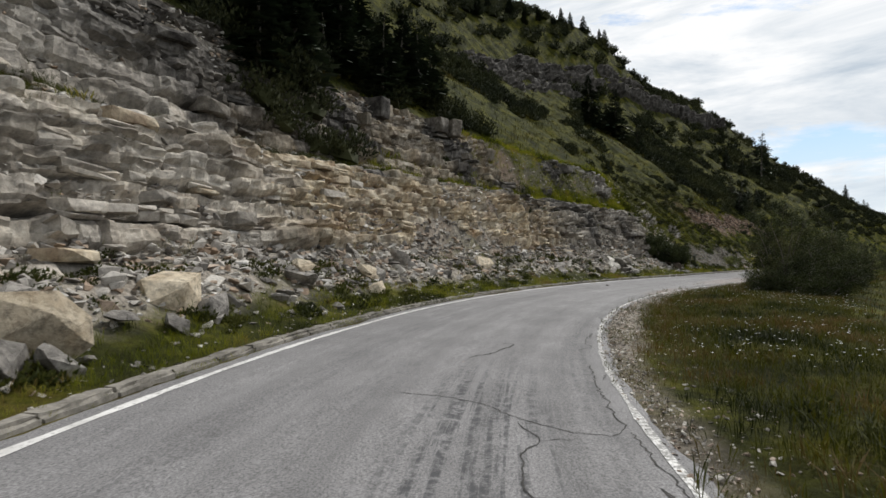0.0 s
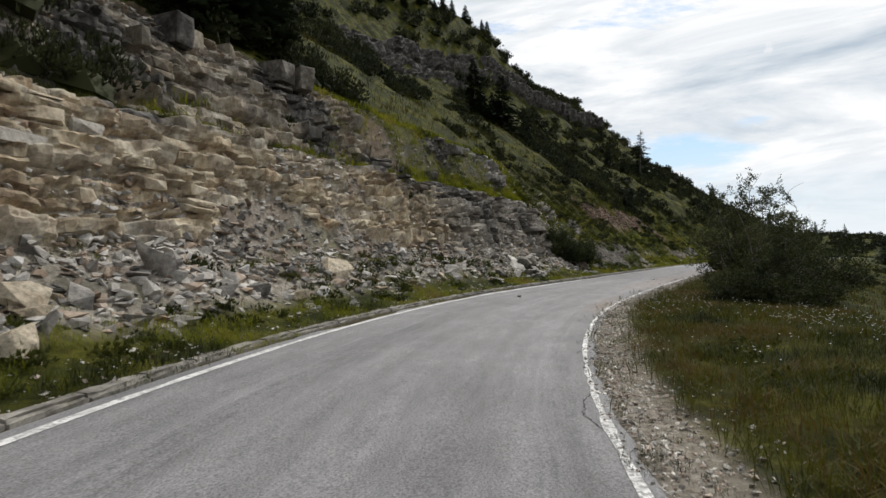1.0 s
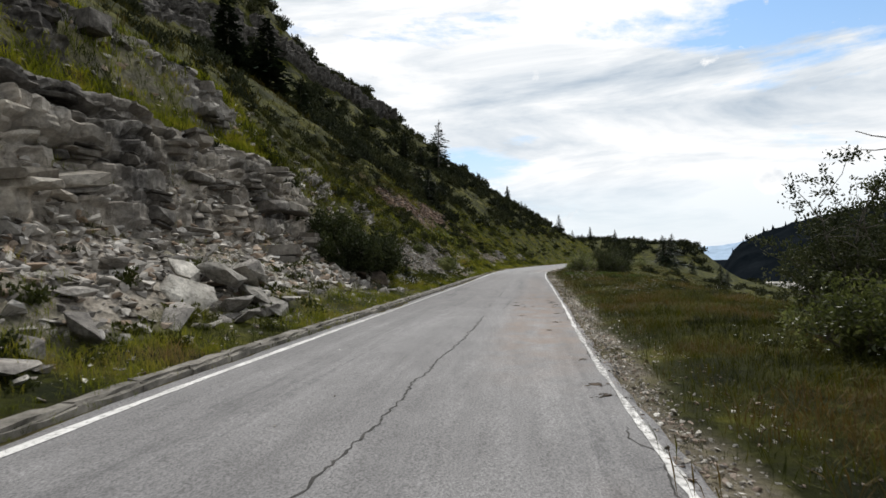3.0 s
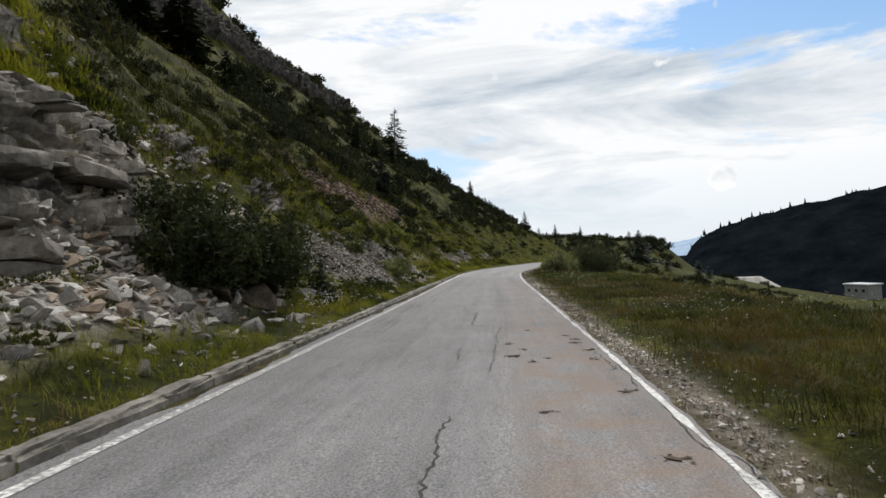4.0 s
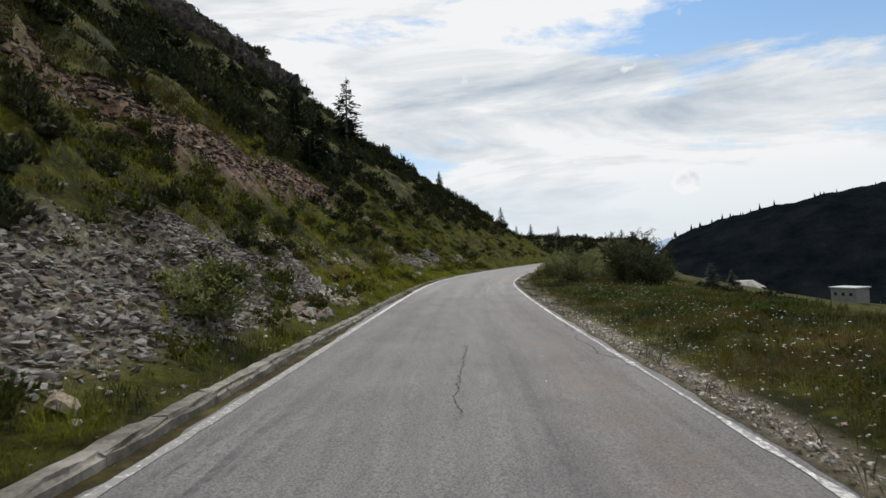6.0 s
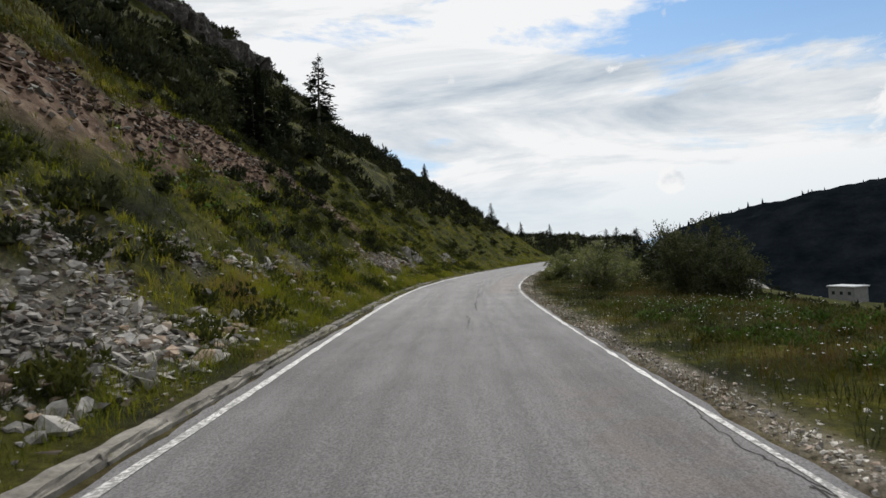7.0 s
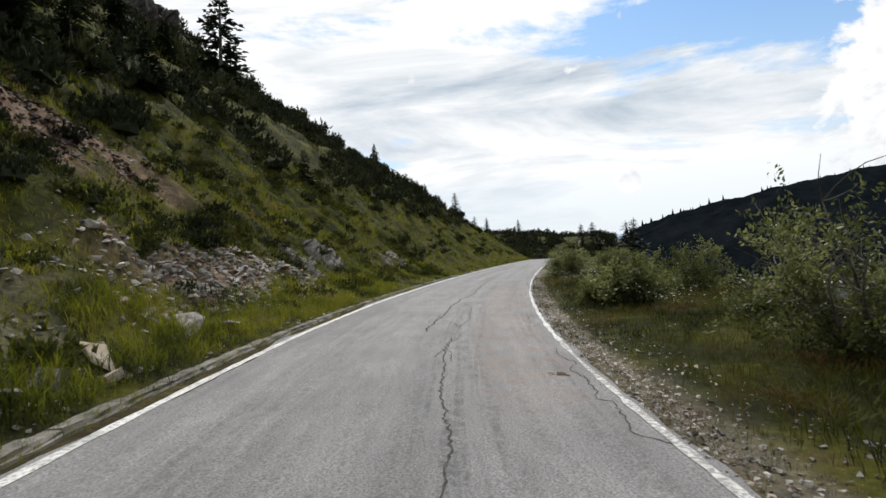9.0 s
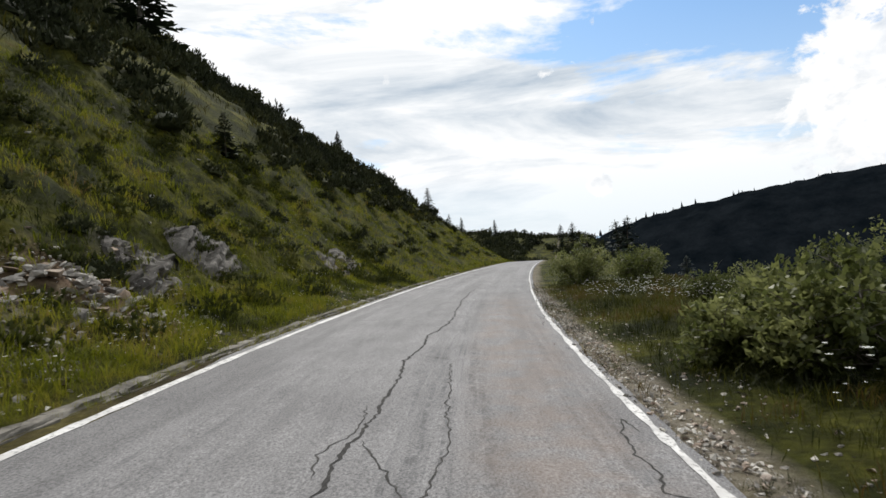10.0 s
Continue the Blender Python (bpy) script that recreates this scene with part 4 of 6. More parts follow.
for n, s in enumerate(np.arange(-6, 150, 1.0)):
    d = float(lane(s, 2.57)) + 0.36 + 0.05 * float(1 - ease(40, 50, s)) + rng.normal(0, 0.006)
    x, y = plan(s, d)
    lean = math.degrees(np.interp(s, BANK_AT, BANK))
    head = math.degrees(np.interp(s, S_FINE, H_FINE))
    sunk = 0.02 + 0.045 * float(ease(72, 80, s)) + 0.02 * float(ease(92, 108, s)) + 0.03 * float(1 - ease(30, 44, s)) + 0.01 * rng.random()
    part("kerb_stone", KERBS[n % 6], kerb, m=pose(float(x), float(y), float(tilt(s, d)) - sunk, rng.normal(0, 0.2), lean + rng.normal(0, 0.7), -head + rng.normal(0, 0.15)))

# ---- stones ----
rng = np.random.default_rng(21)
PEBBLES = [hull(blocky(rng, 6, (1.0, rng.uniform(0.6, 0.9), rng.uniform(0.4, 0.7)), 0.4)) for n in range(10)]
STONES = [hull(blocky(rng, 9, (1.0, rng.uniform(0.55, 0.9), rng.uniform(0.3, 0.65)), 0.4)) for n in range(14)]


def strew(name, count, s_range, d_range, wanted, small, large, mat, label, seed, sink=0.25, power=2.5, bases=STONES):
    """Loose stones over a stretch, thicker where wanted(s, d) is high."""
    rng = np.random.default_rng(seed)
    s, d = rng.uniform(*s_range, count * 4), rng.uniform(*d_range, count * 4)
    ok = np.flatnonzero(rng.random(len(s)) < wanted(s, d))[:count]
    s, d = s[ok], d[ok]
    size = small + (large - small) * rng.random(len(s)) ** power
    x, y = plan(s, d)
    z = floor_at(s, d) + size * (0.25 - sink)
    return scatter(name, bases, np.stack([x, y, z], -1), yaw_turns(rng, len(s), 0.35), size, mat, label, "stones", seed)


def cliff_scree(s, d):
    foot = (1 - ease(7.2, 8.2, d)) * (0.35 + 0.65 * ease(4.2, 5.2, d))
    return np.clip(scree_share(s, d) * (0.25 + foot) + 0.5 * rock_share(s, d) * (1 - 0.8 * ease(34, 40, s)), 0, 1)


strew("scree", 15000, (-6, 63), (3.7, 13.5), cliff_scree, 0.06, 0.4, M_STONES, "broken limestone scree at the foot of the cutting", 22, 0.2)
strew("ledge_rubble", 9000, (-4, 62), (6.6, 12.8), lambda s, d: np.clip(1.0 - rock_share(s, d), 0.4, 1) * (0.5 + 0.5 * near(9.9, d, 1.0)) * (1 - 0.85 * ease(40, 44, s) * near(10.5, d, 0.7)) * (1 - 0.75 * ease(22, 28, s) * ease(9.3, 10.0, d)), 0.08, 0.45, M_STONES, "broken stones lying on the ledges of the cutting", 32, 0.12, 2.0)
strew("coarse_scree", 1900, (-4, 62), (3.9, 7.6), lambda s, d: scree_share(s, d) * (0.3 + 0.7 * ease(0.4, 0.6, cloudy(s * 0.4, d, 25))), 0.25, 0.62, M_STONES, "larger broken stones lying on the scree", 23, 0.18, 2.0)
strew("gravel_fan", 15000, (60, 86), (3.4, 7.6), scree_share, 0.05, 0.26, M_FANSTONE, "grey gravel fan spilling down the grassy bank", 24, 0.2)
strew("stone_heap", 3200, (77, 118), (3.2, 6.4), lambda s, d: np.clip(scree_share(s, d) + 0.1, 0, 1), 0.04, 0.22, M_FANSTONE, "stones lying in the grass below the bank", 26, 0.2)
strew("verge_stones", 900, (76, 94), (3.4, 5.6), lambda s, d: ease(0.42, 0.56, cloudy(s * 0.5, d * 0.8, 45)), 0.07, 0.42, M_STONES, "broken pale stones in the grass beside the kerb", 34, 0.15, 2.0)
strew("bank_stones", 1900, (102, 115), (3.8, 6.2), lambda s, d: np.clip(0.9 * earth_share(s, d) + 0.04, 0, 1), 0.05, 0.36, M_STONES, "pale broken stones on the bare foot of the bank", 35, 0.15, 2.2)
strew("slope_stones", 2200, (62, 132), (4, 13), lambda s, d: np.clip(0.08 + 0.9 * earth_share(s, d) + 1.5 * slab_share(s, d), 0, 1), 0.05, 0.3, M_FANSTONE, "stones scattered over the bank and its bare earth", 27, 0.2)
strew("scar_stones", 5000, (62, 110), (8.4, 12), lambda s, d: np.clip(earth_share(s, d), 0, 1), 0.05, 0.34, M_RUST, "red-brown stones lying in the eroded scar of the bank", 33, 0.1, 2.0)
strew("shoulder_gravel", 27000, (0, 130), (-4.2, -2.6), lambda s, d: np.clip(scree_share(s, d) * 0.9 + 0.10 + 0.25 * (1 - ease(2.9, 3.3, -d)), 0, 1), 0.018, 0.085, M_GRAVEL, "pale gravel on the road shoulder", 28, 0.1, 1.6, bases=PEBBLES)
strew("verge_gravel", 3500, (0, 130), (3.1, 4.2), lambda s, d: 0.25 + 0.5 * ease(0.45, 0.6, cloudy(s * 0.5, d, 47)), 0.02, 0.14, M_GRAVEL, "small stones along the hillside verge", 29, 0.15, bases=PEBBLES)
strew("road_grit", 900, (0, 125), (-2.7, 2.8), lambda s, d: 0.1 + 0.9 * ease(2.0, 2.6, np.abs(d)), 0.008, 0.03, M_GRAVEL, "loose grit on the road edges", 30, 0.0, bases=PEBBLES)

BOULDERS = []
rng = np.random.default_rng(31)
for n in range(9):
    v, f = hull(blocky(rng, 15, (1.15, 1.1, 1.1), 0.25))
    skew = np.eye(3) + rng.normal(0, 0.22, (3, 3)) * (1 - np.eye(3))
    BOULDERS.append((v @ skew * np.array([1.0, rng.uniform(0.65, 0.9), rng.uniform(0.5, 0.75)]), f))
SLABS = [hull(blocky(rng, 16, (1.0, rng.uniform(0.55, 0.8), rng.uniform(0.2, 0.3)), 0.3)) for n in range(6)]
B_MESH = {}
for kind, shapes in (("boulder", BOULDERS), ("slab", SLABS)):
    for colour, mat in (("grey", M_BOULDER), ("tan", M_TAN), ("pale", M_PALESTONE), ("brown", M_BROWN)):
        B_MESH[kind, colour] = [mesh_of("boulder", v, f, mat) for v, f in shapes]


def boulder(s, d, size, kind="boulder", colour="grey", tilt=(0, 0), turn=0.0, flat=1.0, lift=0.22):
    x, y = plan(s, d)
    me = B_MESH[kind, colour][int(s * 10 + d * 7) % len(B_MESH[kind, colour])]
    ob = new("boulder", me)
    ob.matrix_world = pose(float(x), float(y), float(floor_at(s, d)) + size * lift * flat, tilt[0], tilt[1], turn)
    ob.scale = (size, size, size * flat)
    look_of = {"tan": "pale ochre", "pale": "pale cream-grey", "brown": "dark brown", "grey": "grey"}[colour]
    form = "flat limestone slab" if kind == "slab" else "angular limestone boulder"
    if size > 0.75:
        form = "large " + form
    tagged(ob, f"{look_of} {form} lying below the slope", "boulder", "boulders below the cutting")


for row in (
        (5.8, 4.3, 1.0, "boulder", "tan", (24, 16), 20, 1.1), (5.2, 3.9, 0.7, "boulder", "grey", (0, 15), 80), (5.6, 3.7, 0.6, "boulder", "grey", (5, 0), 140),
        (9.3, 5.0, 1.05, "boulder", "tan", (14, 22), 40, 1.0), (9.7, 4.5, 0.6, "boulder", "grey", (0, 0), 10), (7.6, 4.6, 0.7, "slab", "grey", (8, 0), 60), (8.3, 4.1, 0.55, "boulder", "grey", (0, 20), 100),
        (6.5, 5.3, 0.6, "boulder", "grey", (0, 0), 30), (14.0, 5.1, 0.8, "boulder", "grey", (0, 10), 0), (15.0, 5.6, 0.6, "boulder", "tan", (0, 10), 40),
        (12.5, 4.6, 0.7, "slab", "grey", (10, 10), 120), (18.0, 5.2, 0.7, "boulder", "tan", (0, 0), 70), (27.8, 5.3, 0.95, "boulder", "tan", (10, 10), 20), (28.4, 5.0, 0.7, "slab", "tan", (25, 5), 70),
        (21.3, 5.8, 0.8, "boulder", "grey", (0, 14), 10), (17.9, 5.0, 0.7, "slab", "tan", (20, 0), 60), (17.0, 4.4, 0.55, "boulder", "tan", (0, 0), 15), (19.1, 5.4, 0.6, "boulder", "grey", (12, 0), 90),
        (22.3, 5.0, 0.55, "boulder", "grey", (0, 0), 45), (23.4, 5.0, 0.6, "boulder", "grey", (0, 10), 20), (24.6, 4.6, 0.5, "boulder", "tan", (0, 0), 10), (29.3, 5.0, 0.8, "slab", "tan", (20, 0), 130),
        (36.6, 5.7, 0.6, "slab", "grey", (5, 5), 40), (36.1, 5.1, 0.75, "boulder", "grey", (0, 0), 0), (35.5, 4.6, 0.6, "boulder", "grey", (0, 12), 20), (34.4, 4.7, 0.55, "boulder", "tan", (0, 0), 60),
        (38.8, 3.95, 0.75, "slab", "grey", (14, 6), 20), (39.6, 4.4, 0.45, "boulder", "grey", (0, 0), 80), (43.6, 4.8, 1.3, "slab", "pale", (58, 10), 25), (45.2, 5.0, 1.4, "slab", "pale", (12, 14), 30, 1.8), (44.6, 5.5, 1.2, "slab", "pale", (35, -10), 70, 1.3), (46.9, 5.2, 0.9, "slab", "pale", (-15, 10), 10, 1.6), (45.9, 4.2, 0.8, "boulder", "pale", (10, 10), 50, 0.8),
        (46.3, 5.1, 1.3, "slab", "pale", (22, 12), 55, 1.4), (44.9, 4.6, 0.75, "boulder", "grey", (0, 0), 10), (46.0, 4.7, 0.8, "boulder", "pale", (0, 20), 80), (44.4, 4.1, 0.6, "boulder", "grey", (0, 0), 40),
        (45.6, 4.2, 0.5, "boulder", "grey", (10, 0), 0), (47.0, 4.4, 0.6, "slab", "grey", (6, 0), 90), (42.6, 4.4, 0.55, "boulder", "grey", (0, 0), 30), (40.7, 4.6, 0.7, "boulder", "grey", (0, 0), 70),
        (41.5, 5.4, 0.7, "slab", "grey", (10, 0), 20), (43.0, 6.0, 0.8, "slab", "grey", (10, 20), 120), (48.3, 4.6, 0.5, "slab", "grey", (5, 0), 30), (47.6, 5.6, 0.7, "boulder", "grey", (0, 0), 30),
        (56.4, 4.7, 0.95, "boulder", "brown", (8, 6), 20, 0.8), (55.5, 5.1, 0.6, "boulder", "brown", (0, 0), 70), (54.6, 4.7, 0.5, "boulder", "grey", (0, 15), 20), (54.2, 3.9, 0.45, "boulder", "grey", (0, 0), 0),
        (55.2, 3.8, 0.4, "slab", "grey", (5, 0), 30), (56.3, 3.7, 0.35, "boulder", "grey", (0, 0), 50), (59.1, 4.4, 0.5, "boulder", "grey", (0, 0), 20), (61.2, 4.2, 0.4, "boulder", "grey", (0, 0), 20),
        (62.6, 3.9, 0.36, "slab", "tan", (5, 0), 40), (62.9, 3.55, 0.42, "boulder", "grey", (0, 0), 35, 0.7), (63.3, 3.35, 0.34, "boulder", "grey", (6, 0), 75, 0.7), (62.2, 3.6, 0.3, "boulder", "grey", (0, 0), 5, 0.7), (64.0, 3.5, 0.26, "boulder", "grey", (0, 9), 50), (68.2, 3.6, 0.3, "boulder", "tan", (0, 0), 15), (66.3, 3.4, 0.26, "boulder", "grey", (0, 0), 95), (83.9, 4.1, 0.4, "boulder", "grey", (20, 0), 20), (83.0, 4.0, 0.3, "boulder", "grey", (0, 0), 0), (84.6, 4.1, 0.34, "boulder", "tan", (0, 12), 60),
        (84.1, 4.7, 0.34, "boulder", "grey", (0, 0), 100), (82.6, 3.6, 0.28, "boulder", "grey", (0, 0), 50), (104.4, 3.7, 0.6, "slab", "grey", (3, 4), 30), (103.4, 4.0, 0.55, "boulder", "grey", (0, 0), 10),
        (100.2, 3.4, 0.3, "boulder", "tan", (0, 0), 20), (100.6, 3.8, 0.4, "boulder", "tan", (0, 0), 70), (99.5, 3.7, 0.36, "boulder", "grey", (0, 0), 30), (98.8, 3.6, 0.3, "boulder", "grey", (0, 0), 120),
        (111.4, 4.7, 0.34, "boulder", "grey", (0, 0), 20), (63.4, 10.4, 0.6, "boulder", "grey", (0, 10), 70), (124.5, -6.6, 0.6, "slab", "grey", (3, 0), 30)):
    boulder(*row)

# stones that lie singly along the foot of the cutting
rng = np.random.default_rng(36)
LOOSE = [mesh_of("stone", v, f, m) for v, f in STONES[:7] for m in (M_BOULDER, M_PALESTONE)]
for n in range(240):
    s, d, size = rng.uniform(3, 58), rng.uniform(3.6, 5.6), 0.16 + 0.34 * rng.random() ** 1.8
    x, y = plan(s, d)
    ob = new("stone", LOOSE[rng.integers(0, len(LOOSE))])
    ob.matrix_world = pose(float(x), float(y), float(floor_at(s, d)) + 0.08 * size, rng.normal(0, 14), rng.normal(0, 14), rng.uniform(0, 360))
    ob.scale = (size, size * rng.uniform(0.8, 1.1), size * rng.uniform(0.8, 1.1))
    tagged(ob, "angular broken limestone lying below the cutting", "stone", "stones below the cutting")

# one stone and some mud clods on the asphalt
x, y = plan(33.75, 1.14)
stone = new("stone", mesh_of("stone", *STONES[2], M_BROWN))
stone.matrix_world, stone.scale = pose(float(x), float(y), 0.03 + float(on_road(33.75, 1.14)), 0, 0, 40), (0.38, 0.28, 0.24)
tagged(stone, "dark grey fallen stone lying on the road", "stone")
rng = np.random.default_rng(41)


def crumbled(rng):
    """A trodden clod: one flat lump with crumbs round it."""
    lumps = []
    for n in range(9):
        v, f = hull(blocky(rng, 10, (1.0, 0.8, 0.5), 0.3))
        far, big = (0.0, 0.62) if n == 0 else (rng.uniform(0.25, 0.6), rng.uniform(0.1, 0.3))
        a = rng.uniform(0, 6.28)
        lumps.append((v * big * np.array([1, 1, 0.6]) + np.array([np.cos(a) * far, np.sin(a) * far * 0.8, 0.02]), f))
    return joined(lumps)


CLODS = [mesh_of("mud_clod", *crumbled(rng), M_MUD) for n in range(5)]
for n, (s, d, size) in enumerate(((52.9, -.95, .34), (54.2, -.88, .26), (53.6, -1.12, .2), (55.4, -2.0, .2), (54.9, -2.15, .26), (54.4, -2.05, .24), (53.6, -2.23, .26), (52.7, -2.15, .26), (52.4, -1.23, .2),
                                  (52.7, -1.48, .16), (56.2, -1.32, .16), (40.9, -2.35, .26), (40.3, -2.4, .3), (42.8, -2.35, .2), (101.0, -2.08, .34), (46.5, -1.9, .2), (48.2, -2.1, .24), (49.5, -1.2, .2), (50.5, -2.2, .22))):
    x, y = plan(s, d)
    clod = new("mud_clod", CLODS[n % 5])
    clod.matrix_world, clod.scale = pose(float(x), float(y), float(on_road(s, d)) + 0.004, 0, 0, 30 * n), (size * rng.uniform(0.9, 1.4), size * rng.uniform(0.7, 1.1), size * 0.4)
    tagged(clod, "flat clod of dried brown mud on the asphalt", "mud clod", "mud clods on the road")

# ---- grass and flowers ----
def tuft(rng, blades, height, spread, width):
    v, f = [], []
    for n in range(blades):
        a, lean = rng.uniform(0, 2 * np.pi), rng.uniform(0.25, 1.1)
        h, r = height * rng.uniform(0.55, 1.0), spread * rng.random() ** 0.5
        root = np.array([np.cos(a + 1.3) * r, np.sin(a + 1.3) * r, -0.02])
        out, side = np.array([np.cos(a), np.sin(a), 0]), np.array([-np.sin(a), np.cos(a), 0]) * width
        mid = root + out * lean * h * 0.3 + np.array([0, 0, h * 0.5])
        tip = root + out * lean * h * 0.85 + np.array([0, 0, h * (1.0 - 0.3 * lean)])
        k = len(v)
        v += [root, mid - side, mid + side, tip]
        f += [(k, k + 2, k + 1), (k + 1, k + 2, k + 3)]
    return np.array(v), np.array(f)


rng = np.random.default_rng(51)
TUFTS = [tuft(rng, 7, 1.0, 0.38, 0.015) for n in range(8)]
WIDE_TUFTS = [tuft(rng, 7, 1.0, 0.6, 0.032) for n in range(6)]


def sward(name, count, s_range, d_range, wanted, small, large, mat, label, seed, bases=TUFTS):
    rng = np.random.default_rng(seed)
    s, d = rng.uniform(*s_range, count * 3), rng.uniform(*d_range, count * 3)
    ok = np.flatnonzero(rng.random(len(s)) < wanted(s, d))[:count]
    s, d = s[ok], d[ok]
    x, y = plan(s, d)
    size = rng.uniform(small, large, len(s)) * (0.6 + 0.8 * cloudy(x * 0.35, y * 0.35, 53))
    return scatter(name, bases, np.stack([x, y, floor_at(s, d)], -1), yaw_turns(rng, len(s), 0.12), size, mat, label, "grass", seed)


def bare(s, d):
    return np.clip(1 - 1.2 * np.maximum.reduce([scree_share(s, d), 0.9 * earth_share(s, d) * ease(3.3, 3.8, np.abs(d)), rock_share(s, d)]), 0, 1)


def verge_wanted(s, d):
    n = cloudy(s * 0.7, d * 1.5, 55)
    return np.clip((0.12 + 0.88 * ease(0.40, 0.54, n)) * np.maximum(bare(s, d), 0.25 * (1 - ease(4.3, 5.2, d))), 0, 1)


sward("meadow_grass", 21000, (0, 70), (-9.5, -2.6), lambda s, d: bare(s, d) * (0.06 + 0.94 * ease(3.1, 4.2, -d)), 0.2, 0.42, M_MEADOW, "tall green and rust-brown meadow grass", 60)
sward("meadow_grass", 14000, (70, 132), (-9.5, -2.6), lambda s, d: bare(s, d) * (0.06 + 0.94 * ease(3.1, 4.2, -d)), 0.2, 0.4, M_MEADOW, "tall green and rust-brown meadow grass", 61)
sward("meadow_grass", 9000, (0, 165), (-26, -9.5), lambda s, d: 1.0 + 0 * s, 0.22, 0.42, M_MEADOW, "tall meadow grass on the far side of the field", 62, WIDE_TUFTS)
sward("verge_grass", 9000, (0, 136), (3.15, 5.0), verge_wanted, 0.14, 0.36, M_GRASS, "green grass growing along the hillside verge", 63)
sward("bank_grass", 16000, (58, 134), (4.2, 13.5), lambda s, d: bare(s, d) * (1 - ease(8.5, 11, d) * (1 - ease(84, 96, s))), 0.14, 0.34, M_GRASS, "thick green grass on the steep bank", 64, WIDE_TUFTS)
sward("verge_grass", 3600, (84, 120), (3.2, 4.9), lambda s, d: 0.25 + 0.75 * ease(0.42, 0.55, cloudy(s * 0.6, d, 52)), 0.2, 0.46, M_GRASS, "tall green grass between kerb and bank", 59)
sward("ledge_grass", 3000, (36, 60), (10.2, 13.6), lambda s, d: bare(s, d) * 0.9, 0.22, 0.5, M_GRASS, "grass growing between the upper ledges", 58, WIDE_TUFTS)
sward("ledge_grass", 3200, (23, 59), (9.0, 11.4), lambda s, d: near(10.4, d, 1.0) * (0.3 + 0.7 * ease(0.4, 0.52, cloudy(s * 0.4, d * 0.7, 48))), 0.22, 0.5, M_GRASS, "grass strip along the upper ledge of the cutting", 78, WIDE_TUFTS)
sward("ledge_grass", 2600, (0, 60), (9.3, 14.5), lambda s, d: bare(s, d) * ease(0.42, 0.55, cloudy(s * 0.35, d * 0.6, 57)) + 0.5 * ease(40, 44, s) * near(10.5, d, 0.7), 0.2, 0.5, M_GRASS, "grass growing on the ledges of the cutting", 65, WIDE_TUFTS)
sward("ledge_grass", 3200, (0, 60), (4.4, 9.3), lambda s, d: (0.25 + 0.3 * ease(22, 27, s)) * ease(0.54, 0.64, cloudy(s * 0.5, d * 0.8, 59)), 0.15, 0.35, M_GRASS, "grass clumps growing among the scree", 66)
sward("hill_grass", 2200, (58, 96), (8.2, 14), bare, 0.25, 0.5, M_HILLGRASS, "dark rough grass on the bank above the scree", 75, WIDE_TUFTS)
sward("hill_grass", 10000, (0, 215), (13.5, 56), lambda s, d: 1.0 + 0 * s, 0.4, 0.85, M_HILLGRASS, "rough grass on the upper mountainside", 67, WIDE_TUFTS)
sward("bank_grass", 6000, (132, 215), (3.0, 14), lambda s, d: 1.0 + 0 * s, 0.25, 0.55, M_GRASS, "green grass on the far end of the bank", 69, WIDE_TUFTS)
sward("edge_grass", 4500, (0, 215), (3.0, 3.32), lambda s, d: 0.4 + 0.6 * ease(0.4, 0.55, cloudy(s * 0.5, d, 56)), 0.1, 0.24, M_GRASS, "grass growing over the road edge", 70)
sward("edge_grass", 2600, (0, 150), (2.72, 2.95), lambda s, d: 0.1 + 0.9 * ease(0.48, 0.6, cloudy(s * 0.4, d, 54)), 0.06, 0.16, M_GRASS, "grass growing between asphalt and kerb", 79)
sward("road_edge_grass", 4200, (0, 132), (-3.4, -2.6), lambda s, d: 0.1 + 0.9 * ease(0.5, 0.6, cloudy(s * 0.6, d, 58)), 0.06, 0.15, M_MEADOW, "short grass growing into the road edge", 68)


# green mats hanging over the ledges
rng = np.random.default_rng(76)
for s, d, half, high in ((11.2, 10.2, 1.0, 0.6), (9.9, 9.3, 0.5, 0.4), (14.3, 9.5, 0.7, 0.5), (16.0, 10.3, 0.5, 0.3), (12.0, 8.7, 0.35, 0.3), (18.4, 10.2, 1.1, 0.4), (20.8, 10.0, 1.2, 0.45), (23.6, 9.9, 1.3, 0.5),
                         (16.4, 9.6, 0.4, 0.35), (26.0, 9.6, 0.9, 0.4), (8.0, 6.4, 0.3, 0.25), (31.0, 10.4, 1.2, 0.4), (36.5, 10.4, 1.5, 0.4)):
    k = int(330 * half)
    ps, pd = s + rng.normal(0, half * 0.6, k), d + rng.normal(0, 0.22, k)
    px, py = plan(ps, pd)
    scatter("ledge_grass", TUFTS, np.stack([px, py, floor_at(ps, pd) + 0.05], -1), yaw_turns(rng, k, 0.2), rng.uniform(0.45, 0.8, k) * high, M_HERB, "olive green grass clump hanging over a rock ledge", "grass", 77)


def flower():
    v, f = [], []
    for n in range(6):
        a, b = n * np.pi / 3, (n + 0.55) * np.pi / 3
        k = len(v)
        v += [(0, 0, 1.0), (np.cos(a) * .03, np.sin(a) * .03, 1.008), (np.cos(b) * .03, np.sin(b) * .03, 1.008)]
        f.append((k, k + 1, k + 2))
    return np.array(v), np.array(f)


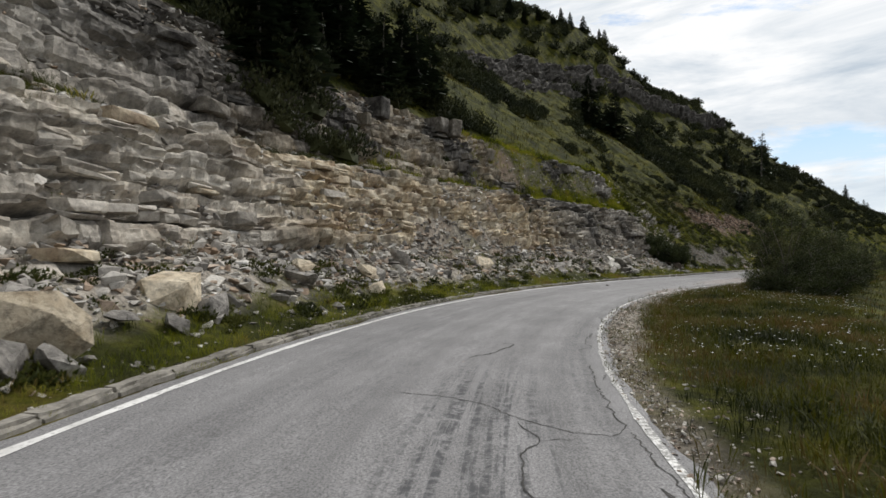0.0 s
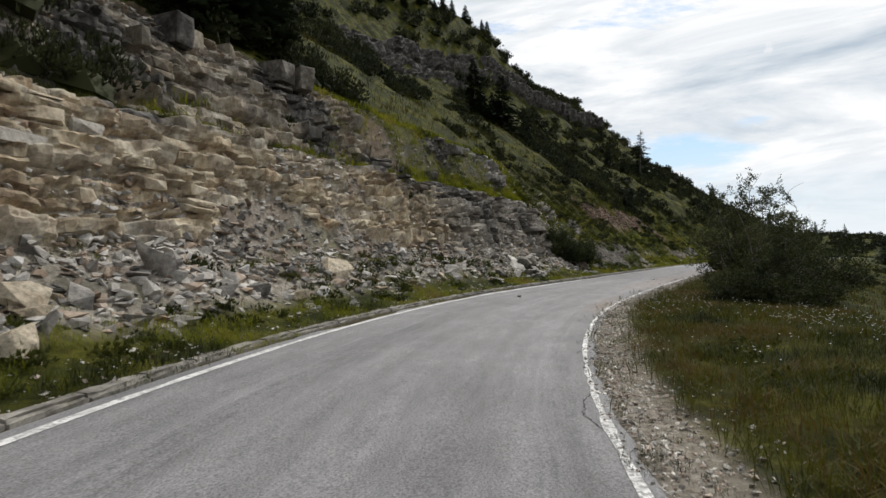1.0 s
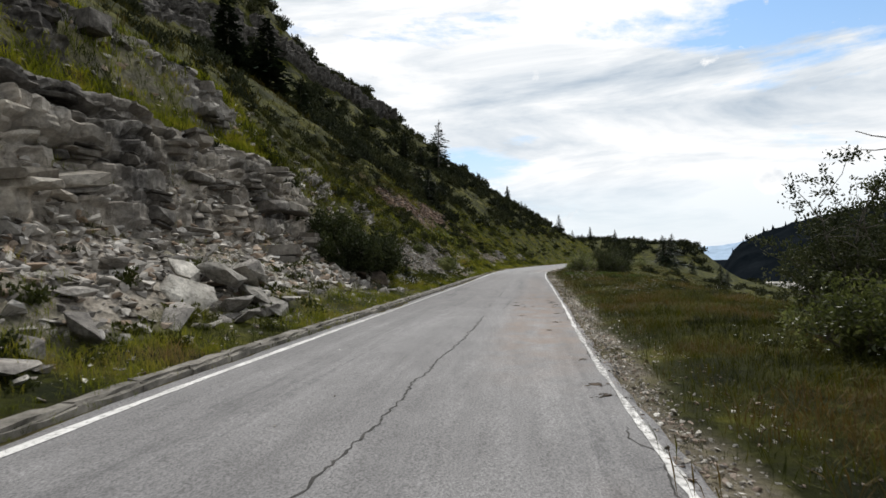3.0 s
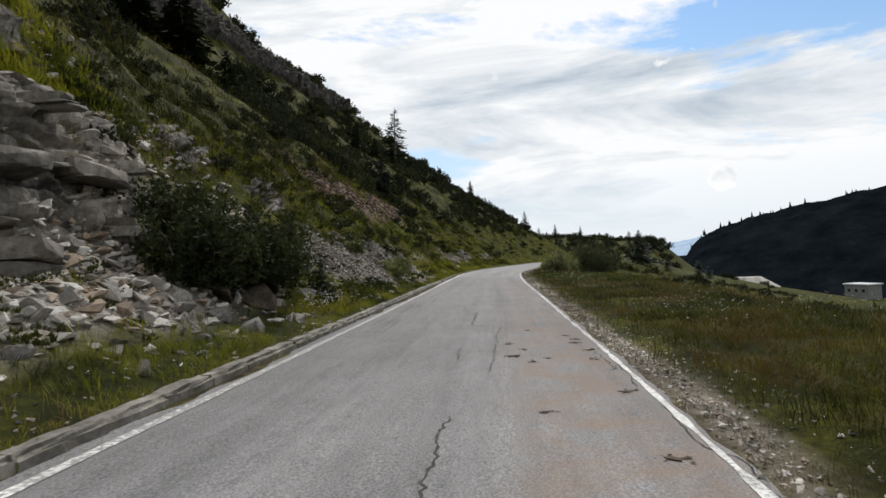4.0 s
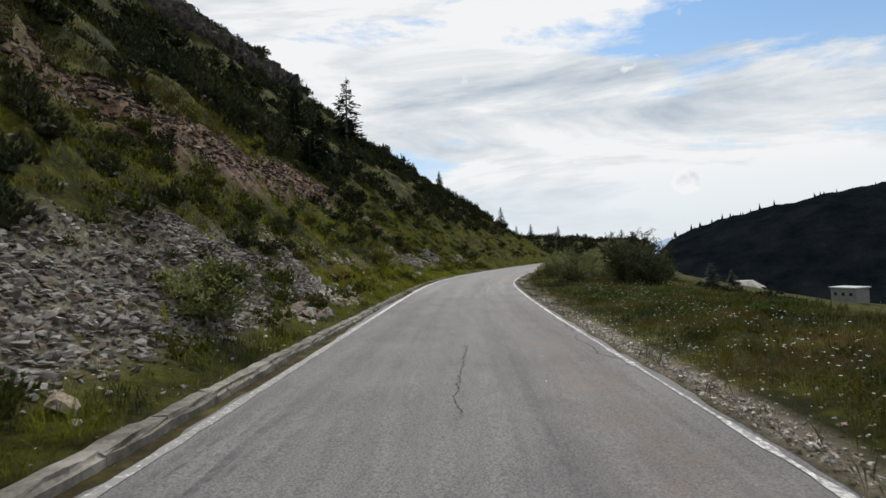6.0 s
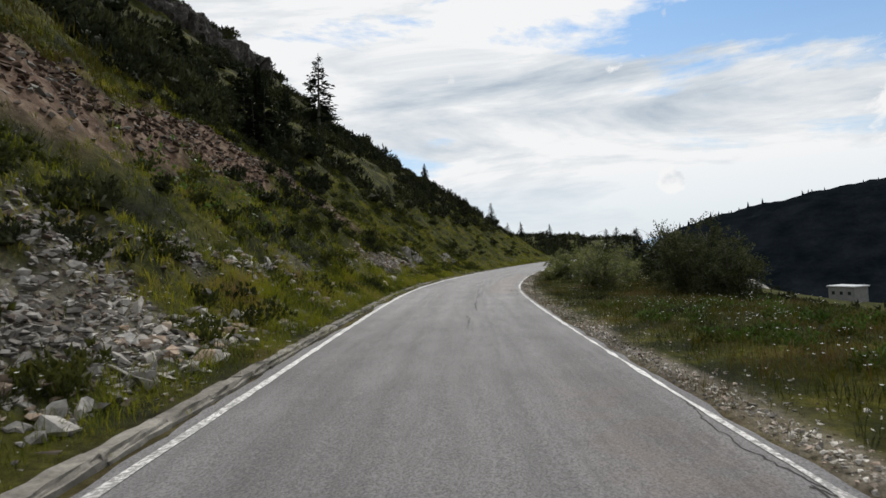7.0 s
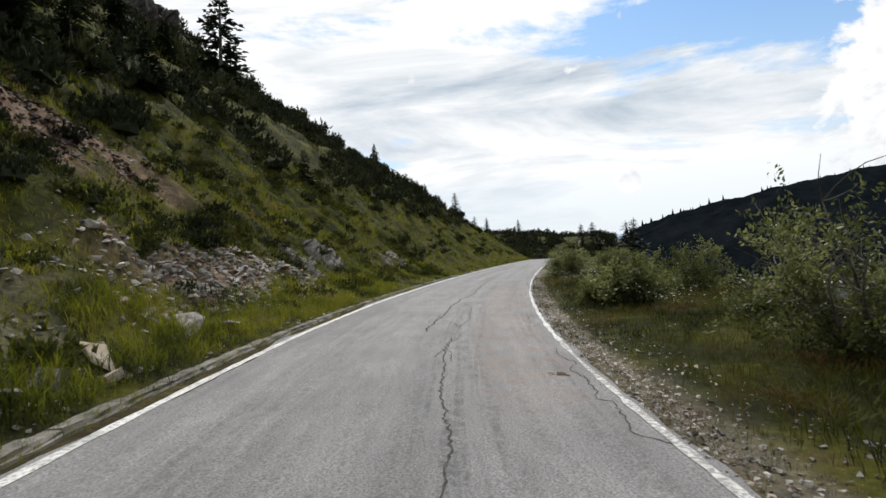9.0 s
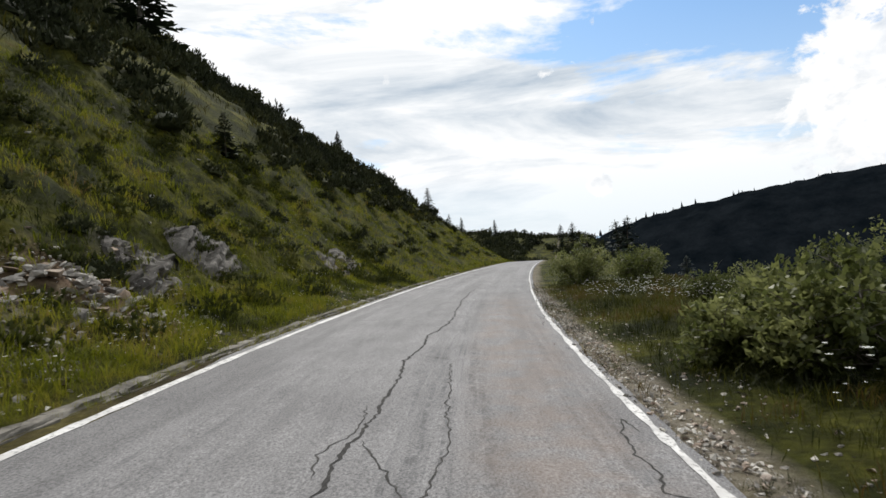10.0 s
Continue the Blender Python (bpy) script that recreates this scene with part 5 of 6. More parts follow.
def bloom(name, count, s_range, d_range, tall, seed, label, large=1.0):
    rng = np.random.default_rng(seed)
    s, d = rng.uniform(*s_range, count * 5), rng.uniform(*d_range, count * 5)
    ok = np.flatnonzero(rng.random(len(s)) < bare(s, d) * ease(0.48, 0.62, cloudy(s * 0.25, d * 0.4, 71)))[:count]
    s, d = s[ok], d[ok]
    x, y = plan(s, d)
    size = rng.uniform(0.4, 0.8, len(s)) * large
    z = floor_at(s, d) + tall * rng.uniform(0.6, 1.2, len(s)) - size
    return scatter(name, [flower()], np.stack([x, y, z], -1), yaw_turns(rng, len(s), 0.06), size, M_PETAL, label, "flowers", seed)


bloom("daisies", 2600, (8, 130), (-10, -3.8), 0.42, 72, "small white flowers standing in the meadow")
bloom("daisies", 2600, (52, 130), (3.4, 10), 0.3, 73, "small white flowers on the green bank")
bloom("daisies", 160, (53, 60), (3.4, 4.6), 0.4, 70, "small white flowers beside the kerb", 1.5)
bloom("umbel_flowers", 420, (108, 124), (-8, -3.9), 0.6, 75, "white umbel flowers standing among the willow bushes", 1.6)

# ---- shrubs and trees ----
def tube(points, radii, sides=6):
    points = np.asarray(points, float)
    v, f = [], []
    for n, (p, r) in enumerate(zip(points, radii)):
        t = points[min(n + 1, len(points) - 1)] - points[max(n - 1, 0)]
        t /= np.linalg.norm(t) + 1e-9
        a = np.cross(t, (0.3, 0.9, 0.1))
        a /= np.linalg.norm(a)
        b = np.cross(t, a)
        for k in range(sides):
            g = 2 * np.pi * k / sides
            v.append(p + r * (np.cos(g) * a + np.sin(g) * b))
    for n in range(len(points) - 1):
        for k in range(sides):
            i, j = n * sides + k, n * sides + (k + 1) % sides
            f += [(i, j, j + sides), (i, j + sides, i + sides)]
    return np.array(v), np.array(f)


def shoot(rng, root, way, length, bend, steps=7):
    p, t = [np.array(root, float)], np.array(way, float)
    for n in range(steps):
        t = t + rng.normal(0, bend, 3) + np.array([0, 0, 0.03])
        t /= np.linalg.norm(t)
        p.append(p[-1] + t * length / steps)
    return np.array(p)


def leaves(rng, centres, spread, count, long, wide, up=0.2):
    """Pointed leaves strewn round the given places."""
    c = centres[rng.integers(0, len(centres), count)] + rng.normal(0, spread, (count, 3))
    a = rng.normal(0, 1, (count, 3)) + np.array([0, 0, up])
    a /= np.linalg.norm(a, axis=1)[:, None]
    b = np.cross(a, rng.normal(0, 1, (count, 3)))
    b /= np.linalg.norm(b, axis=1)[:, None] + 1e-9
    l = long * rng.uniform(0.6, 1.2, (count, 1))
    w = wide * rng.uniform(0.7, 1.2, (count, 1))
    v = np.stack([c - a * l * 0.5, c + b * w * 0.5, c + a * l * 0.5, c - b * w * 0.5], 1).reshape(-1, 3)
    k = np.arange(count)[:, None] * 4
    return v, np.concatenate([k + np.array([[0, 1, 2]]), k + np.array([[0, 2, 3]])])


def sprigs(rng, sites, ways, count, long, wide, spread):
    """Pointed leaves set along the shoots, turned partly with them."""
    k = rng.integers(0, len(sites), count)
    c = sites[k] + rng.normal(0, spread, (count, 3))
    a = ways[k] * 0.7 + rng.normal(0, 0.75, (count, 3)) + np.array([0, 0, 0.25])
    a /= np.linalg.norm(a, axis=1)[:, None]
    b = np.cross(a, rng.normal(0, 1, (count, 3)))
    b /= np.linalg.norm(b, axis=1)[:, None] + 1e-9
    l, w = long * rng.uniform(0.6, 1.2, (count, 1)), wide * rng.uniform(0.7, 1.2, (count, 1))
    v = np.stack([c, c + b * w * 0.5 + a * l * 0.45, c + a * l, c - b * w * 0.5 + a * l * 0.45], 1).reshape(-1, 3)
    q = np.arange(count)[:, None] * 4
    return v, np.concatenate([q + np.array([[0, 1, 2]]), q + np.array([[0, 2, 3]])])


def shrub(s, d, height, width, count, seed, stems=7, bare_stems=0.0, label="dense grey-green willow bush in the meadow", long=0.1, wide=0.045, airy=0.05, mat=None):
    """Several stems from one root, side shoots with smaller shoots, and leaves along them."""
    rng = np.random.default_rng(seed)
    x, y = plan(s, d)
    ob = thing("willow_bush", float(x), float(y), float(floor_at(s, d)) - 0.05, label, "bush", "willow bushes beside the road")
    sites, ways = [], []
    for n in range(stems):
        a = 2 * np.pi * (n + rng.uniform(-0.3, 0.3)) / stems
        slant = rng.uniform(0.25, 1.0) if n else 0.05
        tall = height * (1.0 - 0.4 * slant) * rng.uniform(0.75, 0.95)
        way = np.array([np.cos(a) * slant * width / height * 0.9, np.sin(a) * slant * width / height * 0.9, 1.0])
        main = shoot(rng, (np.cos(a) * 0.15, np.sin(a) * 0.15, 0), way / np.linalg.norm(way), tall, 0.10, 9)
        bits = [tube(main, np.linspace(0.045, 0.008, len(main)) * (height / 3) ** 0.5, 5)]
        for k in range(15):
            u = rng.integers(1, len(main))
            w2 = rng.normal(0, 1, 3) * np.array([1, 1, 0.5]) + np.array([0, 0, 0.3])
            twig = shoot(rng, main[u], w2 / np.linalg.norm(w2), rng.uniform(0.16, 0.34) * width, 0.16, 5)
            bits.append(tube(twig, np.linspace(0.012, 0.004, len(twig)), 3))
            if rng.random() < bare_stems:
                continue
            for j in range(4):
                w3 = (twig[-1] - twig[0]) * 1.2 / width + rng.normal(0, 0.6, 3)
                small = shoot(rng, twig[rng.integers(2, 6)], w3 / np.linalg.norm(w3), rng.uniform(0.10, 0.22) * min(width, 2.6), 0.1, 4)
                sites.append(small)
                ways.append(np.gradient(small, axis=0) / (np.linalg.norm(np.gradient(small, axis=0), axis=1)[:, None] + 1e-9))
        part("stem", mesh_of("stem", *joined(bits), M_BARK), ob, "grey branching stem")
    sites, ways = np.concatenate(sites), np.concatenate(ways)
    inside = (np.hypot(sites[:, 0], sites[:, 1]) / (width * 0.62)) ** 2 + (sites[:, 2] / height) ** 2 < 1.15
    inside &= sites[:, 2] > 0.06
    part("crown", mesh_of("crown", *sprigs(rng, sites[inside], ways[inside], int(count * 1.25), long, wide, airy), mat or M_WILLOW), ob)
    return ob


for row in ((37.4, -6.8, 5.0, 4.0, 24000, 201, 12), (35.2, -6.6, 1.9, 2.6, 9000, 202, 8), (39.6, -7.0, 2.9, 3.2, 12000, 203, 8), (40.8, -8.2, 4.2, 3.6, 13000, 229, 9), (42.0, -8.2, 3.9, 3.2, 10000, 204, 8), (46.2, -8.4, 4.0, 3.8, 15000, 205, 9), (49.8, -9.2, 2.8, 3.2, 9000, 206, 7), (43.6, -6.9, 1.6, 2.2, 6000, 207, 7)):
    shrub(*row, mat=M_SHADEWILLOW if row[5] in (203, 204) else M_SALLOW if row[5] in (201, 202, 205, 206, 229) else None)
shrub(101.3, -6.3, 2.9, 3.4, 6500, 211, 12, 0.45, "gnarled willow bush with bare grey branches")
for row in ((95.6, -8.6, 3.3, 3.2, 13000, 212, 8), (93.6, -9.2, 2.1, 2.4, 6000, 213, 6), (98.0, -10.0, 3.4, 3.8, 12000, 219, 8), (102.4, -9.6, 2.5, 3.4, 10000, 226, 8)):
    shrub(*row, mat=M_SHADEWILLOW if row[5] in (219, 226) else M_SALLOW)
PALE = "willow bush with pale green leaves beside the road"
for row in ((110.3, -5.3, 1.5, 2.2, 3600, 218, 8, 0.45, PALE, 0.13, 0.07), (111.3, -4.6, 1.0, 1.5, 4000, 215, 6, 0, PALE, 0.12, 0.06), (113.9, -6.6, 1.5, 1.8, 4500, 216, 6, 0.2, PALE, 0.11, 0.055),
            (114.6, -8.3, 1.9, 2.0, 5000, 220, 6), (128.4, -4.7, 2.0, 2.4, 8000, 217, 7, 0, PALE, 0.11, 0.05), (130.2, -7.2, 1.6, 2.8, 7000, 222, 7, 0, PALE, 0.11, 0.05),
            (106.4, -7.6, 1.3, 2.2, 2600, 227, 9, 0.5, "low willow bush with bare grey branches", 0.11, 0.06), (121.0, -7.5, 1.1, 1.6, 3000, 221, 5), (126.0, -10.5, 1.3, 2.0, 3000, 223, 5), (139.0, -8.5, 1.6, 2.6, 3500, 224, 5), (149.0, -11.0, 1.8, 3.0, 3500, 225, 5)):
    shrub(*row)
for s, d, h, w, n, k in ((57.4, 5.3, 2.0, 3.4, 16000, 231), (55.6, 5.6, 1.7, 2.8, 10000, 232), (57.0, 7.0, 1.8, 3.2, 10000, 235), (59.4, 5.6, 1.5, 2.6, 9000, 230)):
    shrub(s, d, h, w, n, k, 10, 0, "willow bush with shade-darkened leaves at the foot of the bank", 0.13, 0.07, mat=M_SHADEWILLOW)
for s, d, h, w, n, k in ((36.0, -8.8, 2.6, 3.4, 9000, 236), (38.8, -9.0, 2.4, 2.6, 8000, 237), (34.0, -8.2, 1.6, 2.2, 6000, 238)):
    shrub(s, d, h, w, n, k, 8, 0, "dense willow bush with shade-darkened leaves in the meadow", mat=M_SHADEWILLOW)
shrub(72.9, 4.4, 0.9, 1.8, 4500, 233, 5, 0, "low green bush growing on the gravel bank")
shrub(68.6, 5.4, 0.6, 1.1, 2500, 234, 5, 0, "low green bush growing on the gravel bank")


def conifer(kind, x, y, z, height, width, seed, label, whorls=22, droop=0.25, thin=1.0):
    """A tapered trunk with drooping whorls of needle sprays."""
    rng = np.random.default_rng(seed)
    ob = thing(kind, x, y, z - 0.2, label, "tree", "conifers on the mountain")
    lean = shoot(rng, (0, 0, 0), (0, 0, 1), height, 0.012, 8)
    part("trunk", mesh_of("trunk", *tube(lean, np.linspace(0.022, 0.003, len(lean)) * height), M_BARK), ob)
    bits = []
    for n in range(whorls):
        u = 0.06 + 0.92 * n / whorls
        centre = np.array([np.interp(u, np.linspace(0, 1, len(lean)), lean[:, k]) for k in range(3)])
        gap = 0.9 * height / whorls
        reach = width * 0.5 * (1 - u) ** 0.8 * rng.uniform(0.75, 1.1) + 0.03 * height * 0.3
        for k in range(int(7 * thin) + 2):
            a = rng.uniform(0, 2 * np.pi)
            r = reach * rng.uniform(0.6, 1.1)
            out, side = np.array([np.cos(a), np.sin(a), 0]), np.array([-np.sin(a), np.cos(a), 0])
            for q in np.linspace(0.25, 1.0, 4):
                p = centre + out * r * q + np.array([0, 0, -droop * r * q * q + 0.05 * r + rng.uniform(-0.5, 0.5) * gap])
                l, wd = 0.42 * r + 0.09, 0.26 * r + 0.09
                for turn in (-0.6, 0.5):
                    go = out * np.cos(turn) + side * np.sin(turn) + np.array([0, 0, rng.normal(-0.15, 0.2)])
                    across = np.cross(go, (0, 0, 1.0)) * wd * 0.5
                    tip = p + go * l * rng.uniform(0.6, 1.1)
                    bits.append((np.array([p - across * 0.5, p + across + go * l * 0.4, tip, p - across + go * l * 0.4]), np.array([(0, 1, 2), (0, 2, 3)])))
    part("crown", mesh_of("crown", *joined(bits), M_SPRUCE), ob)
    return ob


MASTERS = [conifer("spruce", 0, 0, -60, 6.0, 3.2, 301, "dark green spruce standing on the slope"), conifer("spruce", 0, 0, -60, 6.0, 2.8, 302, "dark green spruce standing on the slope", 24, 0.35),
           conifer("spruce", 0, 0, -60, 6.0, 3.8, 303, "dark green spruce standing on the slope", 18, 0.15)]
used = set()


def plant(s, d, height, which=0, xy=None, z=None, label="", wide=1.0):
    x, y = plan(s, d) if xy is None else xy
    if z is None:
        z = float(floor_at(s, d))
    k = height / 6.0
    m = pose(float(x), float(y), z - 0.15, 0, 0, (s * 37) % 360)
    if which not in used:
        used.add(which)
        ob = MASTERS[which]
        ob.matrix_basis = m
    else:
        ob = copy_thing(MASTERS[which], m)
    ob.scale = (k * wide, k * wide, k)
    if label:
        tagged(ob, label)
    return ob


rng = np.random.default_rng(61)
for s, d, h, k in ((95.2, 27.4, 9.0, 0), (93, 31, 9.5, 1), (97.5, 30.5, 6.0, 0), (101, 27, 5.0, 2), (20.3, 12.0, 6.0, 2), (22.4, 12.2, 6.5, 0), (21.6, 14.6, 7.0, 2), (24.5, 15.9, 7.5, 0), (27.8, 15.9, 5.5, 2), (29.0, 16.0, 7.0, 1), (31.0, 14.6, 6.0, 2), (22.0, 17.0, 7.5, 2),
                   (33.5, 15.6, 6.5, 0), (26.5, 18.5, 8.0, 1), (36.0, 16.5, 6.0, 2), (30.0, 19.0, 7.5, 0), (38.5, 17.5, 5.5, 2), (24.0, 20.5, 8.0, 1), (34.0, 21.0, 7.0, 2), (20.0, 20.0, 7.0, 0),
                   (126.4, 32.0, 5.0, 0), (135.2, 29.0, 5.5, 1), (138.0, 27.0, 4.0, 2), (110.5, 14.0, 4.6, 2), (112.5, 16.5, 5.0, 2), (114.5, 14.5, 3.6, 2), (185.0, 25.2, 5.0, 1), (186.2, 25.6, 4.2, 0), (193, 24, 3.4, 0), (190, 22, 3.0, 2),
                   (202, 16.1, 5.2, 0), (208, 14, 3.0, 2), (292.9, 28.0, 6.0, 0), (285, 16.0, 6.0, 1), (299, 29, 4.0, 2), (121, 16, 3.4, 2), (132, 12.5, 2.6, 2), (106.5, 12.6, 3.4, 2)):
    plant(s, d, h, k)
plant(59.9, 4.3, 1.5, 2, wide=1.35, label="small bushy spruce growing on the gravel bank")
for n in range(16):
    plant(80 + n * 3.6 + rng.uniform(-1, 1), 60 + rng.uniform(-2, 3), rng.uniform(2.8, 5.0), int(rng.integers(0, 3)), label="small spruce on the skyline of the mountain")
for x, y, top, h, k in ((113.6, 100.6, -0.6, 5.0, 0), (187.0, 175.0, 8.6, 9.5, 1), (190.2, 173.5, 9.0, 9.5, 0), (132.0, 127.0, 5.6, 8.0, 2), (103.0, 92.0, -1.4, 2.2, 2), (120.0, 112.0, 0.2, 3.5, 2), (120.4, 119.3, 5.4, 7.5, 0)):
    plant(x, 0, h, k, (x, y), top - h, "dark spruce standing beyond the meadow", 1.35)
larch = conifer("larch", *[float(v) for v in plan(146.0, 26.8)], float(floor_at(146.0, 26.8)), 12.0, 6.5, 311, "tall sparse larch on the skyline", 20, 0.12, 0.75)

# dwarf pine
def pine_clump(rng, sprays, long=0.3, wide=0.075, core=True):
    bits = []
    for n in range(sprays):
        a, b = rng.uniform(0, 2 * np.pi), rng.uniform(0.05, 1.0)
        r = rng.uniform(0.45, 1.05) if core else rng.uniform(0.2, 1.0)
        p = np.array([np.cos(a) * np.cos(b) * r, np.sin(a) * np.cos(b) * r, np.sin(b) * r * 0.95])
        go = p * 0.5 + np.array([0, 0, 0.75]) + rng.normal(0, 0.2, 3)
        go /= np.linalg.norm(go)
        for t in range(3):
            g = go + rng.normal(0, 0.35, 3)
            g /= np.linalg.norm(g)
            c = np.cross(g, rng.normal(0, 1, 3))
            c /= np.linalg.norm(c)
            l, wd = long * rng.uniform(0.7, 1.3), wide
            bits.append((np.array([p - c * wd, p + c * wd, p + g * l]), np.array([(0, 1, 2)])))
    dome = hull(np.array([[np.cos(a) * np.cos(b), np.sin(a) * np.cos(b), np.sin(b) * 0.95] for a, b in zip(rng.uniform(0, 6.28, 40), rng.uniform(-0.3, 1.5, 40))]) * rng.uniform(0.40, 0.62, (40, 1)))
    return joined([dome] + bits if core else bits)


rng = np.random.default_rng(66)
CLUMPS = [pine_clump(rng, 460, 0.14, 0.03) for n in range(6)]
COARSE = [pine_clump(rng, 150, 0.24, 0.06) for n in range(4)]
HERBS = [pine_clump(rng, 64, 0.22, 0.08, False) for n in range(4)]


def pine_wanted(s, d):
    n = cloudy(s * 0.09, d * 0.11, 81)
    dark_wood = np.maximum(ease(18, 22, s) * (1 - ease(38, 43, s)) * ease(14.2, 15.2, d) * (1 - ease(24, 30, d)), ease(19.0, 20.5, s) * (1 - ease(23.4, 24.6, s)) * ease(10.2, 11, d) * (1 - ease(24, 30, d)))
    ridge = ease(55.5, 58, d) * (1 - ease(172, 185, s))
    far = ease(92, 104, s) * ease(10.0, 13.0, d - 3 * (n - 0.5)) * ease(0.40, 0.50, n + 0.25 * ease(120, 165, s) - 0.12 * near(118, s, 14) * near(12, d, 6))
    mid = ease(56, 62, s) * ease(15, 18, d) * ease(0.46, 0.54, n)
    end = ease(218, 236, s) * ease(-25, -8, d)
    return np.clip(np.maximum.reduce([dark_wood, ridge, far, mid, end]), 0, 1)


def thicket(name, count, s_range, d_range, small, large, seed, label, wanted=pine_wanted, mat=M_PINE, bases=CLUMPS):
    rng = np.random.default_rng(seed)
    s, d = rng.uniform(*s_range, count * 8), rng.uniform(*d_range, count * 8)
    ok = np.flatnonzero(rng.random(len(s)) < wanted(s, d))[:count]
    s, d = s[ok], d[ok]
    x, y = plan(s, d)
    size = rng.uniform(small, large, len(s))
    return scatter(name, bases, np.stack([x, y, floor_at(s, d) - 0.1 * size], -1), yaw_turns(rng, len(s), 0.12), size, mat, label, "dwarf pine", seed)


thicket("dwarf_pine_thicket", 190, (16, 44), (10, 30), 0.9, 1.9, 82, "dark dwarf pine thicket above the cutting")
thicket("dwarf_pine_thicket", 620, (92, 200), (9.5, 36), 0.7, 1.6, 83, "dark dwarf pine thicket covering the mountainside", bases=COARSE)
thicket("dwarf_pine_thicket", 260, (54, 110), (14, 44), 0.8, 1.8, 92, "dark dwarf pine thicket covering the mountainside", bases=COARSE)
thicket("dwarf_pine_thicket", 340, (60, 200), (30, 80), 1.2, 2.4, 84, "dark dwarf pine thicket on the upper mountainside", bases=COARSE)
thicket("dwarf_pine_thicket", 300, (66, 184), (53, 72), 1.0, 2.0, 99, "dark dwarf pine along the crest of the mountain", lambda s, d: 0.9 + 0 * s, bases=COARSE)
thicket("dwarf_pine_thicket", 250, (220, 320), (-24, 80), 1.6, 3.2, 85, "dark thicket on the low rise beyond the road", bases=COARSE)
thicket("juniper_bushes", 300, (62, 200), (5.5, 14), 0.22, 0.6, 86, "small dark juniper bushes dotted over the bank", lambda s, d: bare(s, d) * ease(0.45, 0.6, cloudy(s * 0.3, d * 0.4, 87)), bases=COARSE)
thicket("juniper_bushes", 150, (58, 112), (8.5, 19), 0.3, 0.8, 93, "small dark juniper bushes on the upper bank", lambda s, d: bare(s, d) * ease(0.42, 0.55, cloudy(s * 0.25, d * 0.3, 94)), bases=COARSE)
thicket("low_herbs", 950, (57, 136), (3.8, 13), 0.18, 0.55, 95, "dark green leafy herbs among the grass of the bank", lambda s, d: bare(s, d) * (0.1 + 0.9 * ease(0.46, 0.56, cloudy(s * 0.45, d * 0.6, 96))), mat=M_HERB, bases=HERBS)
thicket("dock_plants", 90, (78, 92), (-10, -4.2), 0.2, 0.4, 74, "bright green broad-leaved plants in the meadow", lambda s, d: 0.6 + 0 * s, mat=M_DOCK, bases=HERBS)
thicket("low_herbs", 300, (4, 60), (3.5, 6.8), 0.15, 0.38, 79, "dark green leafy herbs along the stony verge", lambda s, d: ease(0.42, 0.55, cloudy(s * 0.6, d, 46)), mat=M_HERB, bases=HERBS)
thicket("low_herbs", 45, (61, 82), (3.6, 7.4), 0.12, 0.32, 80, "green herbs growing through the gravel fan", lambda s, d: 0.5 + 0 * s, mat=M_HERB, bases=HERBS)
thicket("low_herbs", 90, (60.5, 68), (3.55, 4.4), 0.16, 0.36, 94, "dark green leafy herbs beside the kerb", lambda s, d: 0.8 + 0 * s, mat=M_HERB, bases=HERBS)
thicket("low_herbs", 160, (6, 130), (-10, -4.2), 0.15, 0.36, 97, "dark leafy herbs among the meadow grass", lambda s, d: bare(s, d) * ease(0.5, 0.6, cloudy(s * 0.3, d * 0.5, 98)), mat=M_HERB, bases=HERBS)
thicket("juniper_bushes", 25, (2, 60), (6.5, 13), 0.18, 0.5, 88, "small dark bushes growing on the cliff ledges", lambda s, d: 0.4 * ease(0.5, 0.6, cloudy(s * 0.5, d * 0.8, 89)), bases=COARSE)
thicket("meadow_bushes", 90, (60, 230), (-45, -12), 0.5, 1.3, 90, "low dark bushes scattered over the far meadow", lambda s, d: ease(0.5, 0.62, cloudy(s * 0.06, d * 0.08, 91)), bases=COARSE)

# broad-leaved plants in the meadow and on the bank
rng = np.random.default_rng(71)
for name, s_range, d_range, count in (("dock_leaves", (88, 96), (6.2, 8.6), 120),):
    s, d = rng.uniform(*s_range, count), rng.uniform(*d_range, count)
    x, y = plan(s, d)
    v, f = leaves(rng, np.stack([x, y, floor_at(s, d) + 0.22], -1), 0.06, count * 3, 0.15, 0.09, 0.4)
    tagged(new(name, mesh_of(name, v, f, M_DOCK)), "bright green broad-leaved plants in the grass", "plants", kind="stuff")

# ---- far things ----
def far_hill():
    a = np.radians(np.linspace(52, 150, 150))
    r = np.r_[np.linspace(420, 760, 36), 820, 950]
    aa, rr = np.meshgrid(a, r, indexing="ij")
    crest = np.interp(np.degrees(aa), [52, 55.5, 57.5, 60, 63, 67, 72, 80, 92, 120, 150], [-48, -34, 6, 22, 33, 44, 54, 64, 80, 100, 95])
    u = ease(440, 745, rr)
    z = -48 + (crest + 48) * u ** 0.9 - 25 * ease(760, 950, rr)
    x, y = 30 + rr * np.sin(aa), 60 + rr * np.cos(aa)
    z = z + (cloudy(x * 0.05, y * 0.05, 95) - 0.5) * 9 * u + (lattice(x * 0.2, y * 0.2, 96) - 0.5) * 4 * ease(-40, -20, z)
    return np.stack([x, y, z], -1), aa, rr


co, aa, rr = far_hill()
hill = new("far_hill", mesh_of("far_hill", co.reshape(-1, 3), sheet_faces(*aa.shape), M_SHADEFARWOOD, True))
